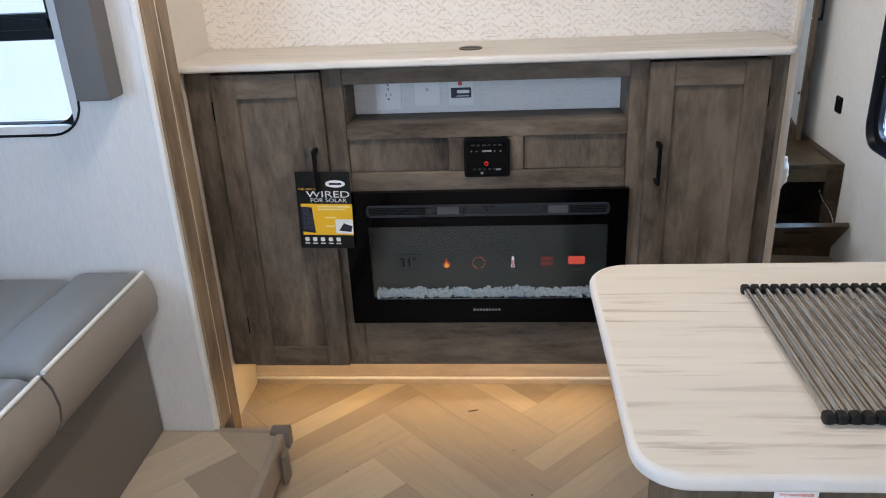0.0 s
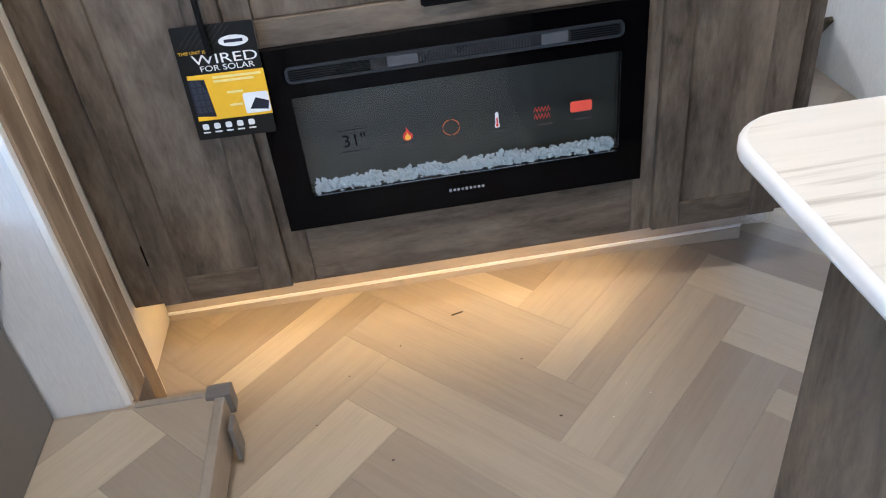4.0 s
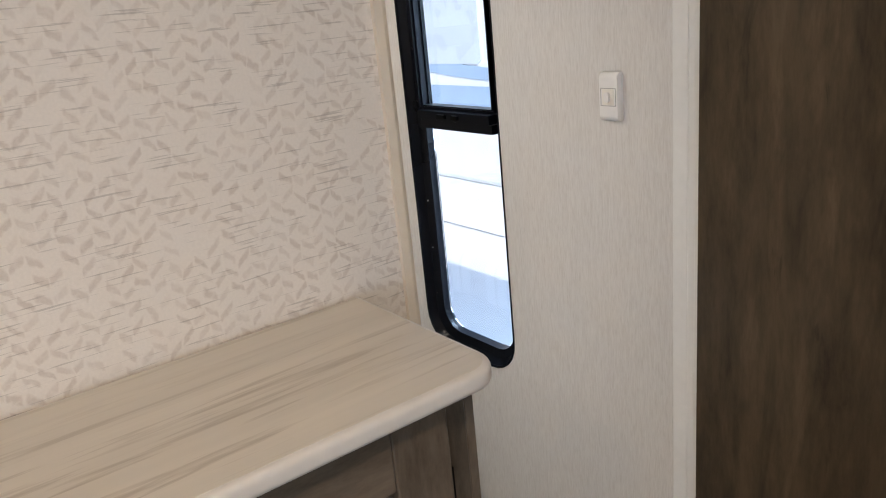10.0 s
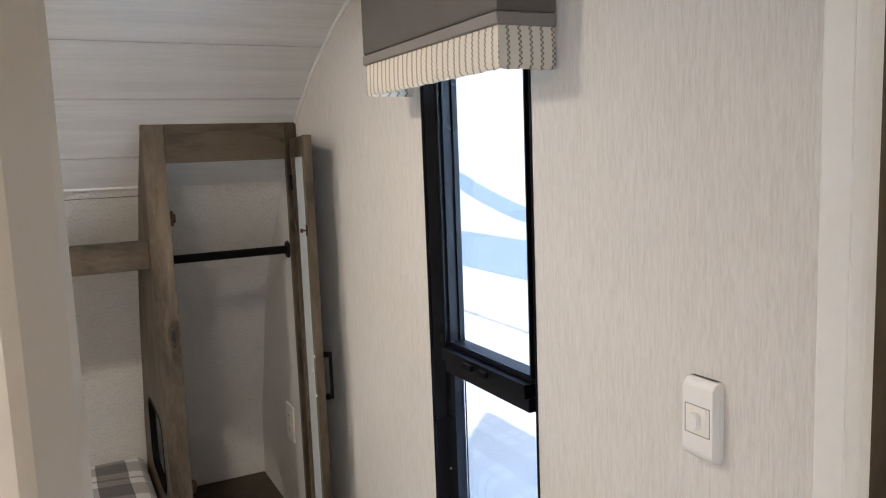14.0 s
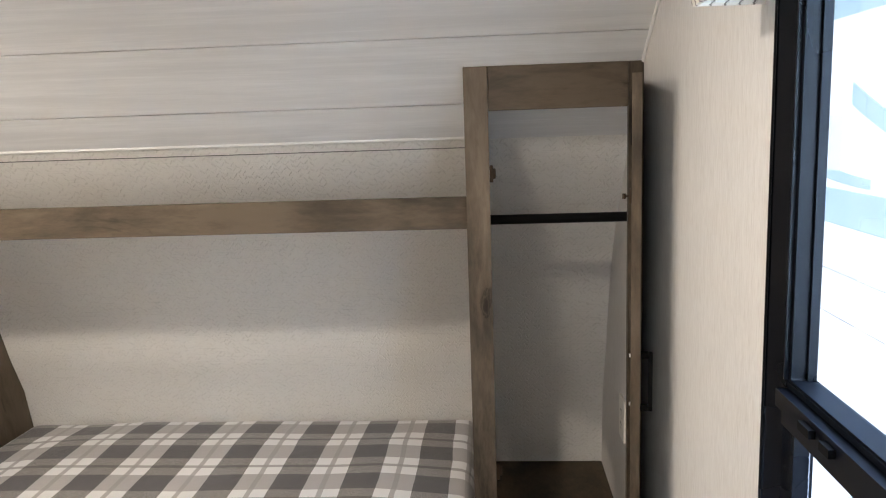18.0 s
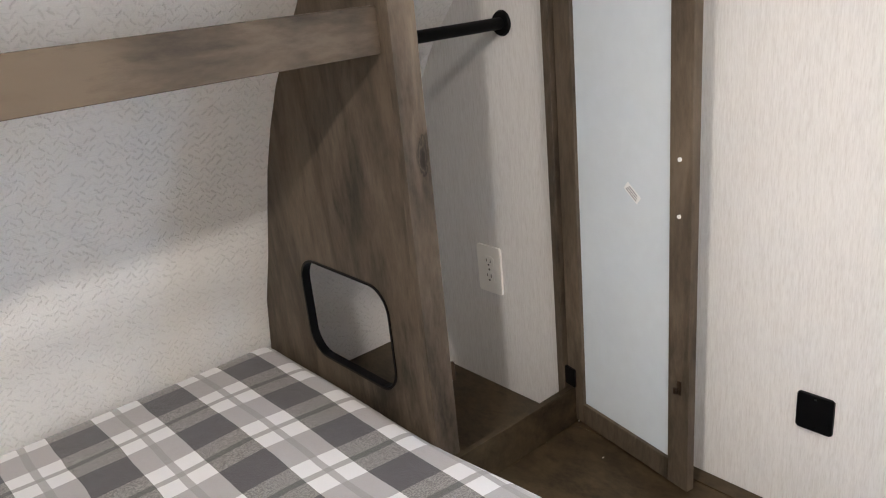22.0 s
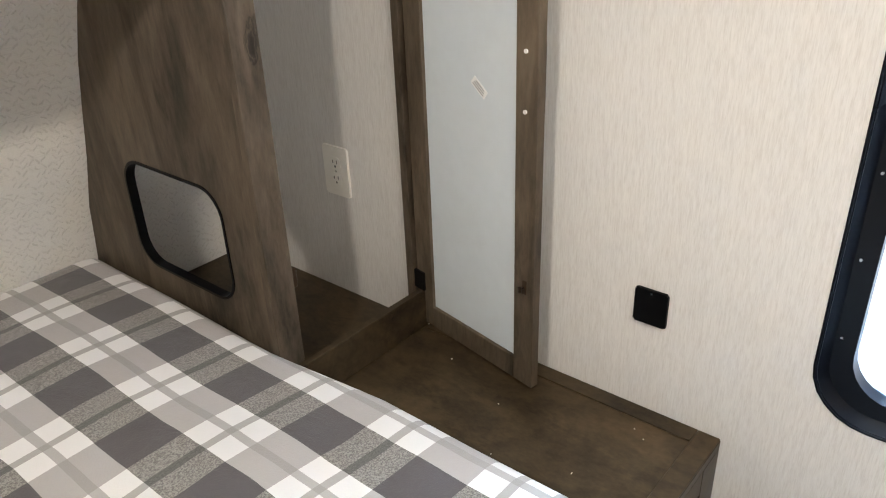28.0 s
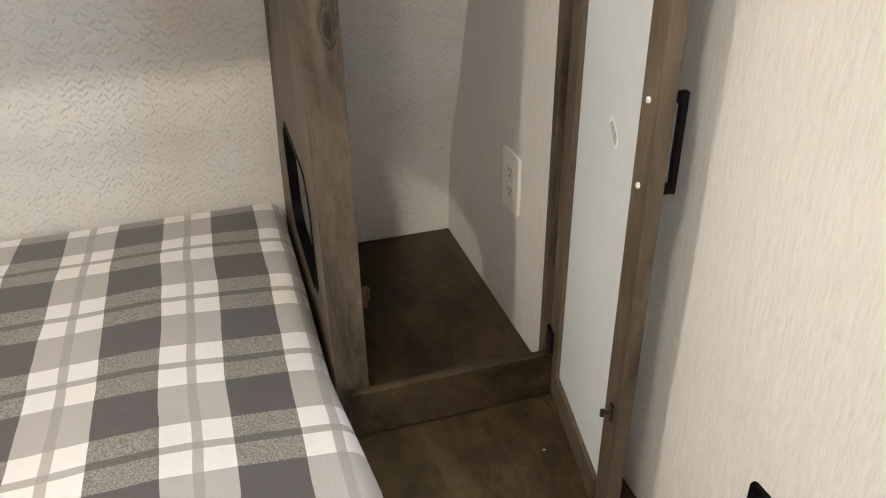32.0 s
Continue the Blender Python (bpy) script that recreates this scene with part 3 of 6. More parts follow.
# slide-out box
SX0, SY0, SY1 = -1.95, -1.2, 1.72
SWX0, SWX1, SWZ0, SWZ1 = -1.75, -1.013, 1.007, 1.56
wall_slide_end = wall_boxes("wall_slide_end", [
    (SX0, SWX0, SY1, SY1 + 0.04, 0.03, 1.85), (SWX1, -0.8205, SY1, SY1 + 0.04, 0.03, 1.85),
    (SWX0, SWX1, SY1, SY1 + 0.04, 0.03, SWZ0), (SWX0, SWX1, SY1, SY1 + 0.04, SWZ1, 1.85)], linen_slide, "pale wall board of the slide-out")
wall_slide_back = wall_boxes("wall_slide_back", [(SX0 - 0.04, SX0, SY0, -1.1, 0.1, 1.85), (SX0 - 0.04, SX0, -0.15, SY1 + 0.04, 0.1, 1.85),
                                              (SX0 - 0.04, SX0, -1.1, -0.15, 0.1, 0.95), (SX0 - 0.04, SX0, -1.1, -0.15, 1.61, 1.85), (SX0, -0.815, SY0 - 0.04, SY0, 0.1, 1.85)], linen_slide,
                             "pale wall board of the slide-out")
slide_ceiling = solid("ceiling_slide", bm_box(SX0, -0.815, SY0, SY1 + 0.04, 1.85, 1.88), white_trim, "white slide-out ceiling", "ceiling", "structure")
solid("trim", bm_box(-0.820, -0.806, SY1 - 0.003, SY1 + 0.014, 0.13, 1.85, 0.002), white_trim, "white corner trim of the slide-out wall", "trim", "structure")
fascia = thing("trim", (-0.8, 1.79, 0.12), "brown fascia boards round the slide-out opening with a pale joint", "trim", kind="structure")
part("fascia_board", bm_box(-0.825, -0.80, 1.735, 1.80, 0.12, 1.9, 0.002), fascia_wood, fascia)
part("joint_strip", bm_box(-0.825, -0.803, 1.801, 1.811, 0.12, 1.9), cream_trim, fascia, "pale joint strip")
part("fascia_board", bm_box(-0.838, -0.80, 1.812, 1.868, 0.0, 1.9, 0.002), fascia_wood, fascia)
part("edge_strip", bm_box(-0.838, -0.803, 1.869, 1.877, 0.0, 1.9), cream_trim, fascia, "pale edge strip")

# ceiling and front wall follow one curved profile
PROFILE = [(ROOM_Y0, CEIL), (2.55, CEIL), (2.78, CEIL - 0.002), (3.0, 1.948), (3.25, 1.918), (3.51, 1.858), (3.70, 1.778), (3.835, 1.700), (3.94, 1.627), (4.05, 1.527), (4.12, 1.455)]
FRONT = [(4.12, 1.457), (4.22, 1.327), (4.344, 1.18), (4.446, 0.99), (4.52, 0.77), (4.573, 0.64), (4.602, 0.49), (4.62, 0.25), (4.63, 0.0)]


def smooth_line(pts, k=6):
    out = []
    for i in range(len(pts) - 1):
        p0, p1, p2, p3 = (Vector(pts[max(0, min(len(pts) - 1, j))]) for j in (i - 1, i, i + 1, i + 2))
        for s in range(k):
            t = s / k
            out.append(0.5 * (2 * p1 + (p2 - p0) * t + (2 * p0 - 5 * p1 + 4 * p2 - p3) * t * t + (3 * p1 - p0 - 3 * p2 + p3) * t ** 3))
    return out + [Vector(pts[-1])]


def sheet(line, x0, x1, thick, bm=None):
    """A curved board along x whose face follows a line of (y, z); the thickness lies outside."""
    b = bm or bmesh.new()
    n = len(line)
    rows = []
    for i, p in enumerate(line):
        d = (line[min(i + 1, n - 1)] - line[max(i - 1, 0)]).normalized()
        o = Vector((-d.y, d.x)) * thick
        q = p + o
        rows.append([b.verts.new((x, *v)) for x in (x0, x1) for v in (p, q)])
    for a, c in zip(rows, rows[1:]):
        b.faces.new((a[0], a[2], c[2], c[0]))
        b.faces.new((a[1], c[1], c[3], a[3]))
        b.faces.new((a[0], c[0], c[1], a[1]))
        b.faces.new((a[2], a[3], c[3], c[2]))
    b.faces.new((rows[0][0], rows[0][1], rows[0][3], rows[0][2]))
    b.faces.new((rows[-1][0], rows[-1][2], rows[-1][3], rows[-1][1]))
    bmesh.ops.recalc_face_normals(b, faces=b.faces[:])
    return b


def cut_line(line, s0, s1):
    out, run = [], 0.0
    for a, c in zip(line, line[1:]):
        seg = (c - a).length
        for s in (s0, s1):
            if run <= s < run + seg:
                out.append((s, a + (c - a) * ((s - run) / seg)))
        if s0 < run < s1:
            out.append((run, a.copy()))
        run += seg
    out.sort(key=lambda e: e[0])
    return [p for _, p in out]


CEIL_LINE = smooth_line(PROFILE)
CEIL_LEN = sum((c - a).length for a, c in zip(CEIL_LINE, CEIL_LINE[1:]))
cb = bmesh.new()
first = 0.125
edges = [CEIL_LEN - 0.001, CEIL_LEN - first]
while edges[-1] > 0.23:
    edges.append(edges[-1] - 0.222)
for hi, lo in zip(edges, edges[1:] + [0.0]):
    line = cut_line(CEIL_LINE, lo + 0.0024, hi - 0.0024)
    if len(line) > 1:
        sheet(line, XL - 0.02, XR + 0.001, 0.008, cb)
sheet([p + Vector((0.010, 0.016)) for p in CEIL_LINE], XL - 0.04, XR + 0.04, 0.03, cb)
ceiling = solid("ceiling", cb, white_plank, "white plank ceiling that curves down to the front", "ceiling", "structure")
FRONT_LINE = smooth_line(FRONT)
wall_front = solid("wall_front", sheet(FRONT_LINE, XL - 0.04, XR + 0.04, 0.04), paper_front, "curved front wall with small brushed zigzag paper", "wall", "structure", smooth=True)
solid("trim", bm_prism([(4.110, 1.466), (4.112, 1.4595), (4.116, 1.457), (4.121, 1.4575), (4.128, 1.466)], lambda u, v, d: (d, u, v), XL, 1.0465), white_trim,
      "thin white bead where ceiling meets front wall", "trim", "structure")
solid("trim", bm_tube((XL, 4.1345, 1.4365), (1.0465, 4.1345, 1.4365), 0.0012, 8), plain("joint_shadow_grey", (0.16, 0.155, 0.15), 0.8, bump=0.0), "thin dark joint along the top of the front wall", "trim", "structure")

cove = bmesh.new()
cove_line = [p for p in CEIL_LINE if p.x > 2.30]
for a, c in zip(cove_line[::2], cove_line[2::2]):
    bm_tube((XR - 0.002, a.x, a.y - 0.002), (XR - 0.002, c.x, c.y - 0.002), 0.0045, 6, cove)
solid("trim", cove, white_trim, "white bead along the curved ceiling and side wall", "trim", "structure")

# door casing at the passage and the partition's end cap
cap = solid("trim", bm_prism([(0.788, 2.194), (0.799, 2.193), (0.806, 2.197), (0.8250, 2.230), (0.829, 2.241), (0.824, 2.252), (0.788, 2.252)], XY, -0.03, 1.965),
            cream_trim, "cream end cap on the partition", "trim", "structure")
casing = thing("trim", (1.44, 2.25, 0), "white moulded casing of the bedroom doorway", "trim", kind="structure")
part("casing_board", bm_box(1.444, XR, 2.2500, 2.2835, FLOOR_LOW, 1.965, 0.003, 2), white_trim, casing)
part("stop_bead", bm_box(1.438, XR, 2.2290, 2.2490, FLOOR_LOW, 1.965, 0.006, 3), white_trim, casing)
part("hinge_edge", bm_box(1.431, XR, 2.2130, 2.2280, FLOOR_LOW, 1.965, 0.002, 2), white_trim, casing)

door = thing("door", (1.39, 2.18, 0), "grey-brown wood-grain bedroom door standing open against the side wall", "door")
bmd = bm_box(-0.008, 0.022, -0.62, 0.0, 0.012, 1.93, 0.0015, 1)
bmesh.ops.transform(bmd, matrix=pose(1.385, 2.182, 0, 0, 0, -14.5), verts=bmd.verts)
part("door_leaf", bmd, door_wood, door)
# small black block at the foot of the leaf, by the hinge
bmg = bm_box(-0.006, 0.02, -0.05, -0.004, 0.0, 0.02)
bmesh.ops.transform(bmg, matrix=pose(1.385, 2.182, 0, 0, 0, -14.5), verts=bmg.verts)
part("bottom_block", bmg, black_plastic, door)


# ---------------------------------------------------------------- windows
def window_unit(name, plane, u0, u1, v0, v1, depth, inward, split, label, radius=0.07, grow=(0.0, 0.0)):
    """Black framed window in a wall. plane: a to3d function; depth: the wall's face; inward: which way the room lies along it."""
    cu, cv, w, h = (u0 + u1) / 2, (v0 + v1) / 2, u1 - u0, v1 - v0
    to = lambda u, v, d: plane(u + cu, v + cv, depth + inward * d)
    base = Vector(to(0, -h / 2, 0))
    win = thing(name, base, label, "window", kind="structure")
    fu, fv = grow
    shifted = lambda pts: [(u + fu / 2, v - fv / 2) for u, v in pts]
    fw, fh = w + 0.05 + fu, h + 0.05 + fv
    lip = rounded(w - 0.003, h - 0.003, radius - 0.002)
    steps = [(shifted(rounded(fw - 0.012, fh - 0.012, radius + 0.018)), -0.04), (shifted(rounded(fw - 0.012, fh - 0.012, radius + 0.018)), 0.0006),
             (shifted(rounded(fw, fh, radius + 0.024)), 0.0006), (shifted(rounded(fw, fh, radius + 0.024)), 0.0022),
             (shifted(rounded(fw - 0.006, fh - 0.006, radius + 0.021)), 0.0028), (shifted(rounded(fw - 0.036, fh - 0.036, radius + 0.007)), -0.020)]
    part("window_frame", bm_loft(steps + [(lip, -0.023), (lip, -0.05)], to), window_black, win, smooth=True)
    sv = split - cv
    rails = bmesh.new()
    for a, b2, d0, d1 in ((sv - 0.026, sv - 0.004, -0.045, -0.004), (sv - 0.002, sv + 0.02, -0.04, 0.004), (sv + 0.021, sv + 0.028, -0.038, -0.01)):
        bm_prism([(-w / 2 + 0.006, a), (w / 2 - 0.006, a), (w / 2 - 0.006, b2), (-w / 2 + 0.006, b2)], to, d0, d1, rails)
    part("meeting_rail", rails, window_black, win)
    # inner sash of the opening half
    ow, oh = w - 0.005, h / 2 - sv - 0.022
    mid = (sv + 0.02 + h / 2) / 2
    to2 = lambda u, v, d: to(u, v + mid, d)
    part("sash", bm_ring(rounded(ow, oh, 0.006), rounded(ow - 0.020, oh - 0.020, 0.003), to2, -0.045, -0.012), window_black, win)
    for side in (-1, 1):
        for k, d in ((0.0, -0.010), (0.006, -0.022), (0.012, -0.034)):
            u_ = side * (w / 2 - 0.004 - k)
            part("track", bm_prism([(u_ - 0.0016, sv + 0.03), (u_ + 0.0016, sv + 0.03), (u_ + 0.0016, h / 2 - 0.03), (u_ - 0.0016, h / 2 - 0.03)], to, d - 0.006, d + 0.004), window_black, win)
    n = int(h / 0.13)
    for side in (-1, 1):
        for i in range(n):
            u, v = side * (w / 2 + 0.004) + (fu * 0.75 if side > 0 else 0.0), -h / 2 + 0.1 + (h - 0.16) * i / max(1, n - 1)
            part("screw", bm_tube(to(u, v, -0.024), to(u, v, -0.0185), 0.0022, 8), nickel, win)
    latch = bm_prism([(-0.03, sv + 0.004), (-0.006, sv + 0.004), (-0.006, sv + 0.014), (-0.03, sv + 0.014)], to, 0.0045, 0.012)
    bm_prism([(0.02, sv + 0.004), (0.05, sv + 0.004), (0.05, sv + 0.014), (0.02, sv + 0.014)], to, 0.0045, 0.012, latch)
    part("latch", latch, black_plastic, win)
    lo = part("pane", bm_prism(rounded(w - 0.014, h - 0.014, radius - 0.005), to, -0.044, -0.040), pane_mat, win)
    lo.visible_shadow = False
    return win


window_unit("window_1", YZ, WY0, WY1, WZ0, WZ1, XR, -1, 1.143, "tall narrow black-framed window with rounded lower corners", grow=(0.022, 0.017))
window_unit("window_2", XZ, SWX0, SWX1, SWZ0, SWZ1, SY1, -1, 1.232, "black-framed slide-out window with rounded corners", radius=0.06)
# unseen window added in the rear wall so that fill light has a source
rear = thing("added_window_rear", (-0.3, ROOM_Y0, RZ0), "wide rear window, unseen and added for its light", "window", kind="structure")
part("window_frame", bm_ring(rounded(0.94, 0.84, 0.06), rounded(0.86, 0.76, 0.05), lambda u, v, d: (u - 0.3, ROOM_Y0 + d, v + 1.25), -0.03, 0.012), window_black, rear)
p3 = part("pane", bm_prism(rounded(0.9, 0.8, 0.05), lambda u, v, d: (u - 0.3, ROOM_Y0 + d, v + 1.25), -0.02, -0.016), pane_mat, rear)
p3.visible_shadow = False

# unseen window, added where the cool fill lamp stands
side = thing("added_window_sofa", (SX0, -0.625, 0.95), "wide window behind the sofa, unseen and added for its light", "window", kind="structure")
part("window_frame", bm_ring(rounded(0.99, 0.70, 0.06), rounded(0.91, 0.62, 0.05), lambda u, v, d: (SX0 + d, u - 0.625, v + 1.28), -0.03, 0.008), window_black, side)
p4 = part("pane", bm_prism(rounded(0.95, 0.66, 0.05), lambda u, v, d: (SX0 + d, u - 0.625, v + 1.28), -0.02, -0.016), pane_mat, side)
p4.visible_shadow = False

# ---------------------------------------------------------------- outside
solid("ground", bm_box(-300, 300, -300, 300, -1.0, -0.8), snow, "snow-covered ground outside", "ground", "structure")


def trailer(place, length, height, stripe, label):
    t = thing("travel_trailer", place, label, "trailer", "parked trailers")
    x, y, z = place
    body = bm_box(x, x + 2.4, y - length / 2, y + length / 2, z + 0.5, z + height, 0.12, 3)
    part("body", body, plain("trailer_white", (0.90, 0.91, 0.92), 0.4, grain=0.03, scale=4), t)
    part("stripe", bm_box(x - 0.012, x + 0.4, y - length / 2 + 0.2, y + length / 2 - 0.2, z + 1.05, z + 1.45, 0.02), stripe, t, "blue-grey side stripe")
    part("skirt", bm_box(x + 0.03, x + 2.3, y - length / 2 + 0.1, y + length / 2 - 0.1, z + 0.02, z + 0.5), plain("trailer_skirt", (0.90, 0.92, 0.94), 0.5), t, "pale skirting down to the snow")
    for k in range(3):
        yy = y - length * 0.34 + k * length * 0.32
        w = part("window", bm_prism(rounded(1.1, 0.6, 0.08), lambda u, v, d: (x - 0.02 + d, u + yy, v + z + 1.95), 0.0, 0.06), plain("trailer_window_tint", (0.70, 0.77, 0.85), 0.3, bump=0.0), t, "pale tinted window")
    for k in range(3):
        yy = y - length * 0.42 + k * length * 0.3
        lo_ = [(0.34 * length * i / 14, 0.85 * (i / 14) ** 2.0) for i in range(15)]
        hi_ = [(u, v + 0.10 + 0.13 * u / length * 3) for u, v in lo_]
        part("swoosh", bm_prism(lo_ + hi_[::-1], lambda u, v, d: (x + d, u + yy, v + z + 1.5), -0.014, 0.01), stripe, t, "curved blue-grey side graphic")
    return t


blue_stripe = plain("trailer_stripe", (0.42, 0.56, 0.74), 0.4)
trailer((4.9, 11.5, -0.8), 12.0, 3.3, blue_stripe, "white parked travel trailer with a blue-grey stripe")
trailer((7.0, 1.0, -0.8), 8.0, 3.3, blue_stripe, "long white parked trailer with a blue-grey stripe")

rng_t = random.Random(9)
twigs = bmesh.new()
for i in range(110):
    tx, ty = -45 + rng_t.random() * 42, 32 + rng_t.random() * 16
    hgt = 3.5 + rng_t.random() * 3
    lean = (rng_t.random() - 0.5) * 0.5
    bm_tube((tx, ty, -0.85), (tx + lean, ty, -0.8 + hgt), 0.04, 5, twigs, 0.012)
    for k in range(7):
        f_ = 0.25 + 0.1 * k
        sx_ = (rng_t.random() - 0.5) * 1.3
        bm_tube((tx + lean * f_, ty, -0.8 + hgt * f_), (tx + lean * f_ + sx_, ty + (rng_t.random() - 0.5) * 0.5, -0.8 + hgt * f_ + 0.5 + rng_t.random() * 0.9), 0.016, 4, twigs, 0.005)
solid("bare_trees", twigs, plain("bare_bark", (0.33, 0.31, 0.30), 0.8), "leafless grey saplings beyond the snow", "tree", kind="stuff")

# ---------------------------------------------------------------- media cabinet
YF, YD = 1.978, 1.957
mc = thing("media_cabinet", (-0.06, 2.08, 0), "grey-brown built-in media cabinet with two shaker doors and an open niche", "cabinet")
part("side_panel", bm_box(-0.836, -0.82, YF + 0.02, YT - 0.003, 0.18, 1.075), wood_z, mc)
part("side_panel", bm_box(0.682, 0.698, YF + 0.02, YT - 0.003, 0.18, 1.075), wood_z, mc)
part("bottom_panel", bm_box(-0.82, 0.682, YF + 0.02, YT - 0.003, 0.18, 0.195), wood_x, mc)
part("end_panel", bm_box(0.7005, 0.712, YF + 0.001, YT - 0.010, 0.18, 1.075, 0.001, 1), wood_z, mc)
for n_, b_, m_ in [("filler_stile", (-0.836, -0.765, YF, YF + 0.019, 0.18, 1.075), wood_z), ("stile", (-0.47, -0.417, YF, YF + 0.019, 0.18, 1.075), wood_z),
                   ("stile", (0.324, 0.376, YF, YF + 0.019, 0.18, 1.075), wood_z), ("filler_stile", (0.655, 0.700, YF, YF + 0.019, 0.18, 1.075), wood_z),
                   ("top_rail", (-0.416, 0.323, YF, YF + 0.019, 1.032, 1.075), wood_x), ("niche_rail", (-0.416, 0.323, YF, YF + 0.019, 0.884, 0.924), wood_x),
                   ("middle_rail", (-0.416, 0.323, YF, YF + 0.019, 0.738, 0.790), wood_x), ("bottom_rail", (-0.416, 0.323, YF, YF + 0.019, 0.18, 0.345), wood_x),
                   ("mullion", (-0.145, -0.098, YF, YF + 0.019, 0.791, 0.883), wood_z), ("mullion", (0.012, 0.054, YF, YF + 0.019, 0.791, 0.883), wood_z),
                   ("recess_panel", (-0.416, -0.146, YF + 0.011, YF + 0.019, 0.791, 0.883), wood_z), ("recess_panel", (0.055, 0.323, YF + 0.011, YF + 0.019, 0.791, 0.883), wood_z),
                   ("niche_shelf", (-0.437, 0.345, YF + 0.0195, YT - 0.004, 0.900, 0.918), wood_x), ("niche_side", (-0.43, -0.416, YF + 0.0195, YT - 0.004, 0.9185, 1.06), wood_y),
                   ("niche_side", (0.323, 0.337, YF + 0.0195, YT - 0.004, 0.9185, 1.06), wood_y), ("niche_top", (-0.437, 0.345, YF + 0.0195, YT - 0.004, 1.0605, 1.074), wood_x)]:
    part(n_, bm_box(*b_, 0.0012, 1), m_, mc)


NB = 2.121
part("niche_back", bm_box(-0.415, 0.322, NB, NB + 0.008, 0.919, 1.0595), paper_niche, mc, "pale papered back of the niche")


def bar_handle(parent, x, y, z0, z1, out=-1, axis="y"):
    """A flat black bar pull on two feet."""
    d = 0.028 * out
    def bx(a0, a1, b0, b1, c0, c1):
        return (a0, a1, min(b0, b1), max(b0, b1), c0, c1) if axis == "y" else (min(b0, b1), max(b0, b1), a0, a1, c0, c1)
    b = bm_box(*bx(x - 0.005, x + 0.005, y + d, y + d + 0.008 * out, z0, z1), 0.0015, 2)
    for z in (z0, z1 - 0.012):
        bm_box(*bx(x - 0.006, x + 0.006, y, y + d, z, z + 0.012), 0.0015, 1, bm=b)
    return part("handle", b, black_metal, parent, "matt black bar handle")


def shaker_door(parent, x0, x1, z0, z1, y, fw, handle_x, hz0, hz1):
    """A framed door facing -y, whose front is y."""
    d = part("door", bm_box(x0 + fw - 0.006, x1 - fw + 0.006, y + 0.010, y + 0.018, z0 + fw - 0.006, z1 - fw + 0.006), wood_z, parent)
    for nm, b in (("door_stile", (x0, x0 + fw, z0, z1)), ("door_stile", (x1 - fw, x1, z0, z1))):
        part(nm, bm_box(b[0], b[1], y, y + 0.019, b[2], b[3], 0.0015, 1), wood_z, d)
    for nm, b in (("door_rail", (x0 + fw + 0.0004, x1 - fw - 0.0004, z0, z0 + fw)), ("door_rail", (x0 + fw + 0.0004, x1 - fw - 0.0004, z1 - fw, z1))):
        part(nm, bm_box(b[0], b[1], y + 0.0004, y + 0.019, b[2], b[3], 0.0015, 1), wood_x, d)
    bar_handle(d, handle_x, y, hz0, hz1)
    return d


shaker_door(mc, -0.762, -0.470, 0.188, 1.070, YD, 0.064, -0.500, 0.757, 0.872)
shaker_door(mc, 0.369, 0.6635, 0.188, 1.070, YD, 0.062, 0.400, 0.757, 0.868)
for zz in (0.30, 0.95):
    part("hinge", bm_box(-0.767, -0.7635, YD + 0.004, YD + 0.02, zz, zz + 0.05), black_metal, mc, "small black hinge")
    part("hinge", bm_box(0.6640, 0.6675, YD + 0.004, YD + 0.02, zz, zz + 0.05), black_metal, mc, "small black hinge")
toe = thing("toe_board", (-0.06, 2.155, 0), "pale wood-grain toe board recessed under the media cabinet", "baseboard", kind="structure")
part("board", bm_box(-0.838, 0.69, 2.150, 2.165, -0.02, 0.18), toe_wood, toe)
part("shoe_strip", bm_box(-0.838, 0.69, 2.1405, 2.1495, -0.02, 0.017, 0.003), toe_wood, toe, "narrow shoe strip along the floor")
part("white_bead", bm_box(-0.838, 0.69, 2.1425, 2.1495, 0.0172, 0.0245, 0.002), white_trim, toe, "white bead on top of the shoe strip")
led = thing("strip_light", (-0.06, 2.03, 0.17), "warm light strip under the media cabinet", "light")
part("channel", bm_box(-0.78, 0.35, 2.025, 2.045, 0.168, 0.1795), white_trim, led)
part("diffuser", bm_box(-0.78, 0.35, 2.027, 2.043, 0.164, 0.1675), emitter("warm_strip", (1.0, 0.56, 0.16), 25.0), led, "glowing warm diffuser")

# worktop over the cabinet, with a rounded free corner and a cable grommet
def rounded_corner(pts, k, r, seg=8):
    """Round the corner k of an outline."""
    p, a, b = Vector(pts[k]), Vector(pts[k - 1]), Vector(pts[(k + 1) % len(pts)])
    u, v = (a - p).normalized(), (b - p).normalized()
    c = p + (u + v) * r
    out = []
    for i in range(seg + 1):
        t = radians(90 * i / seg)
        out.append(tuple(c - v * r * math.cos(t) - u * r * math.sin(t)))
    return pts[:k] + out + pts[k + 1:]


def inset(outline, d):
    """The outline drawn in by d."""
    n, out = len(outline), []
    area_ = sum(outline[i - 1][0] * outline[i][1] - outline[i][0] * outline[i - 1][1] for i in range(n))
    d = d if area_ > 0 else -d
    for i in range(n):
        a, p, c = (Vector(outline[(i + k) % n]) for k in (-1, 0, 1))
        e1, e2 = (p - a).normalized(), (c - p).normalized()
        n1, n2 = Vector((-e1.y, e1.x)), Vector((-e2.y, e2.x))
        m = (n1 + n2).normalized()
        out.append(p + m * d / max(0.35, m.dot(n1)))
    return out


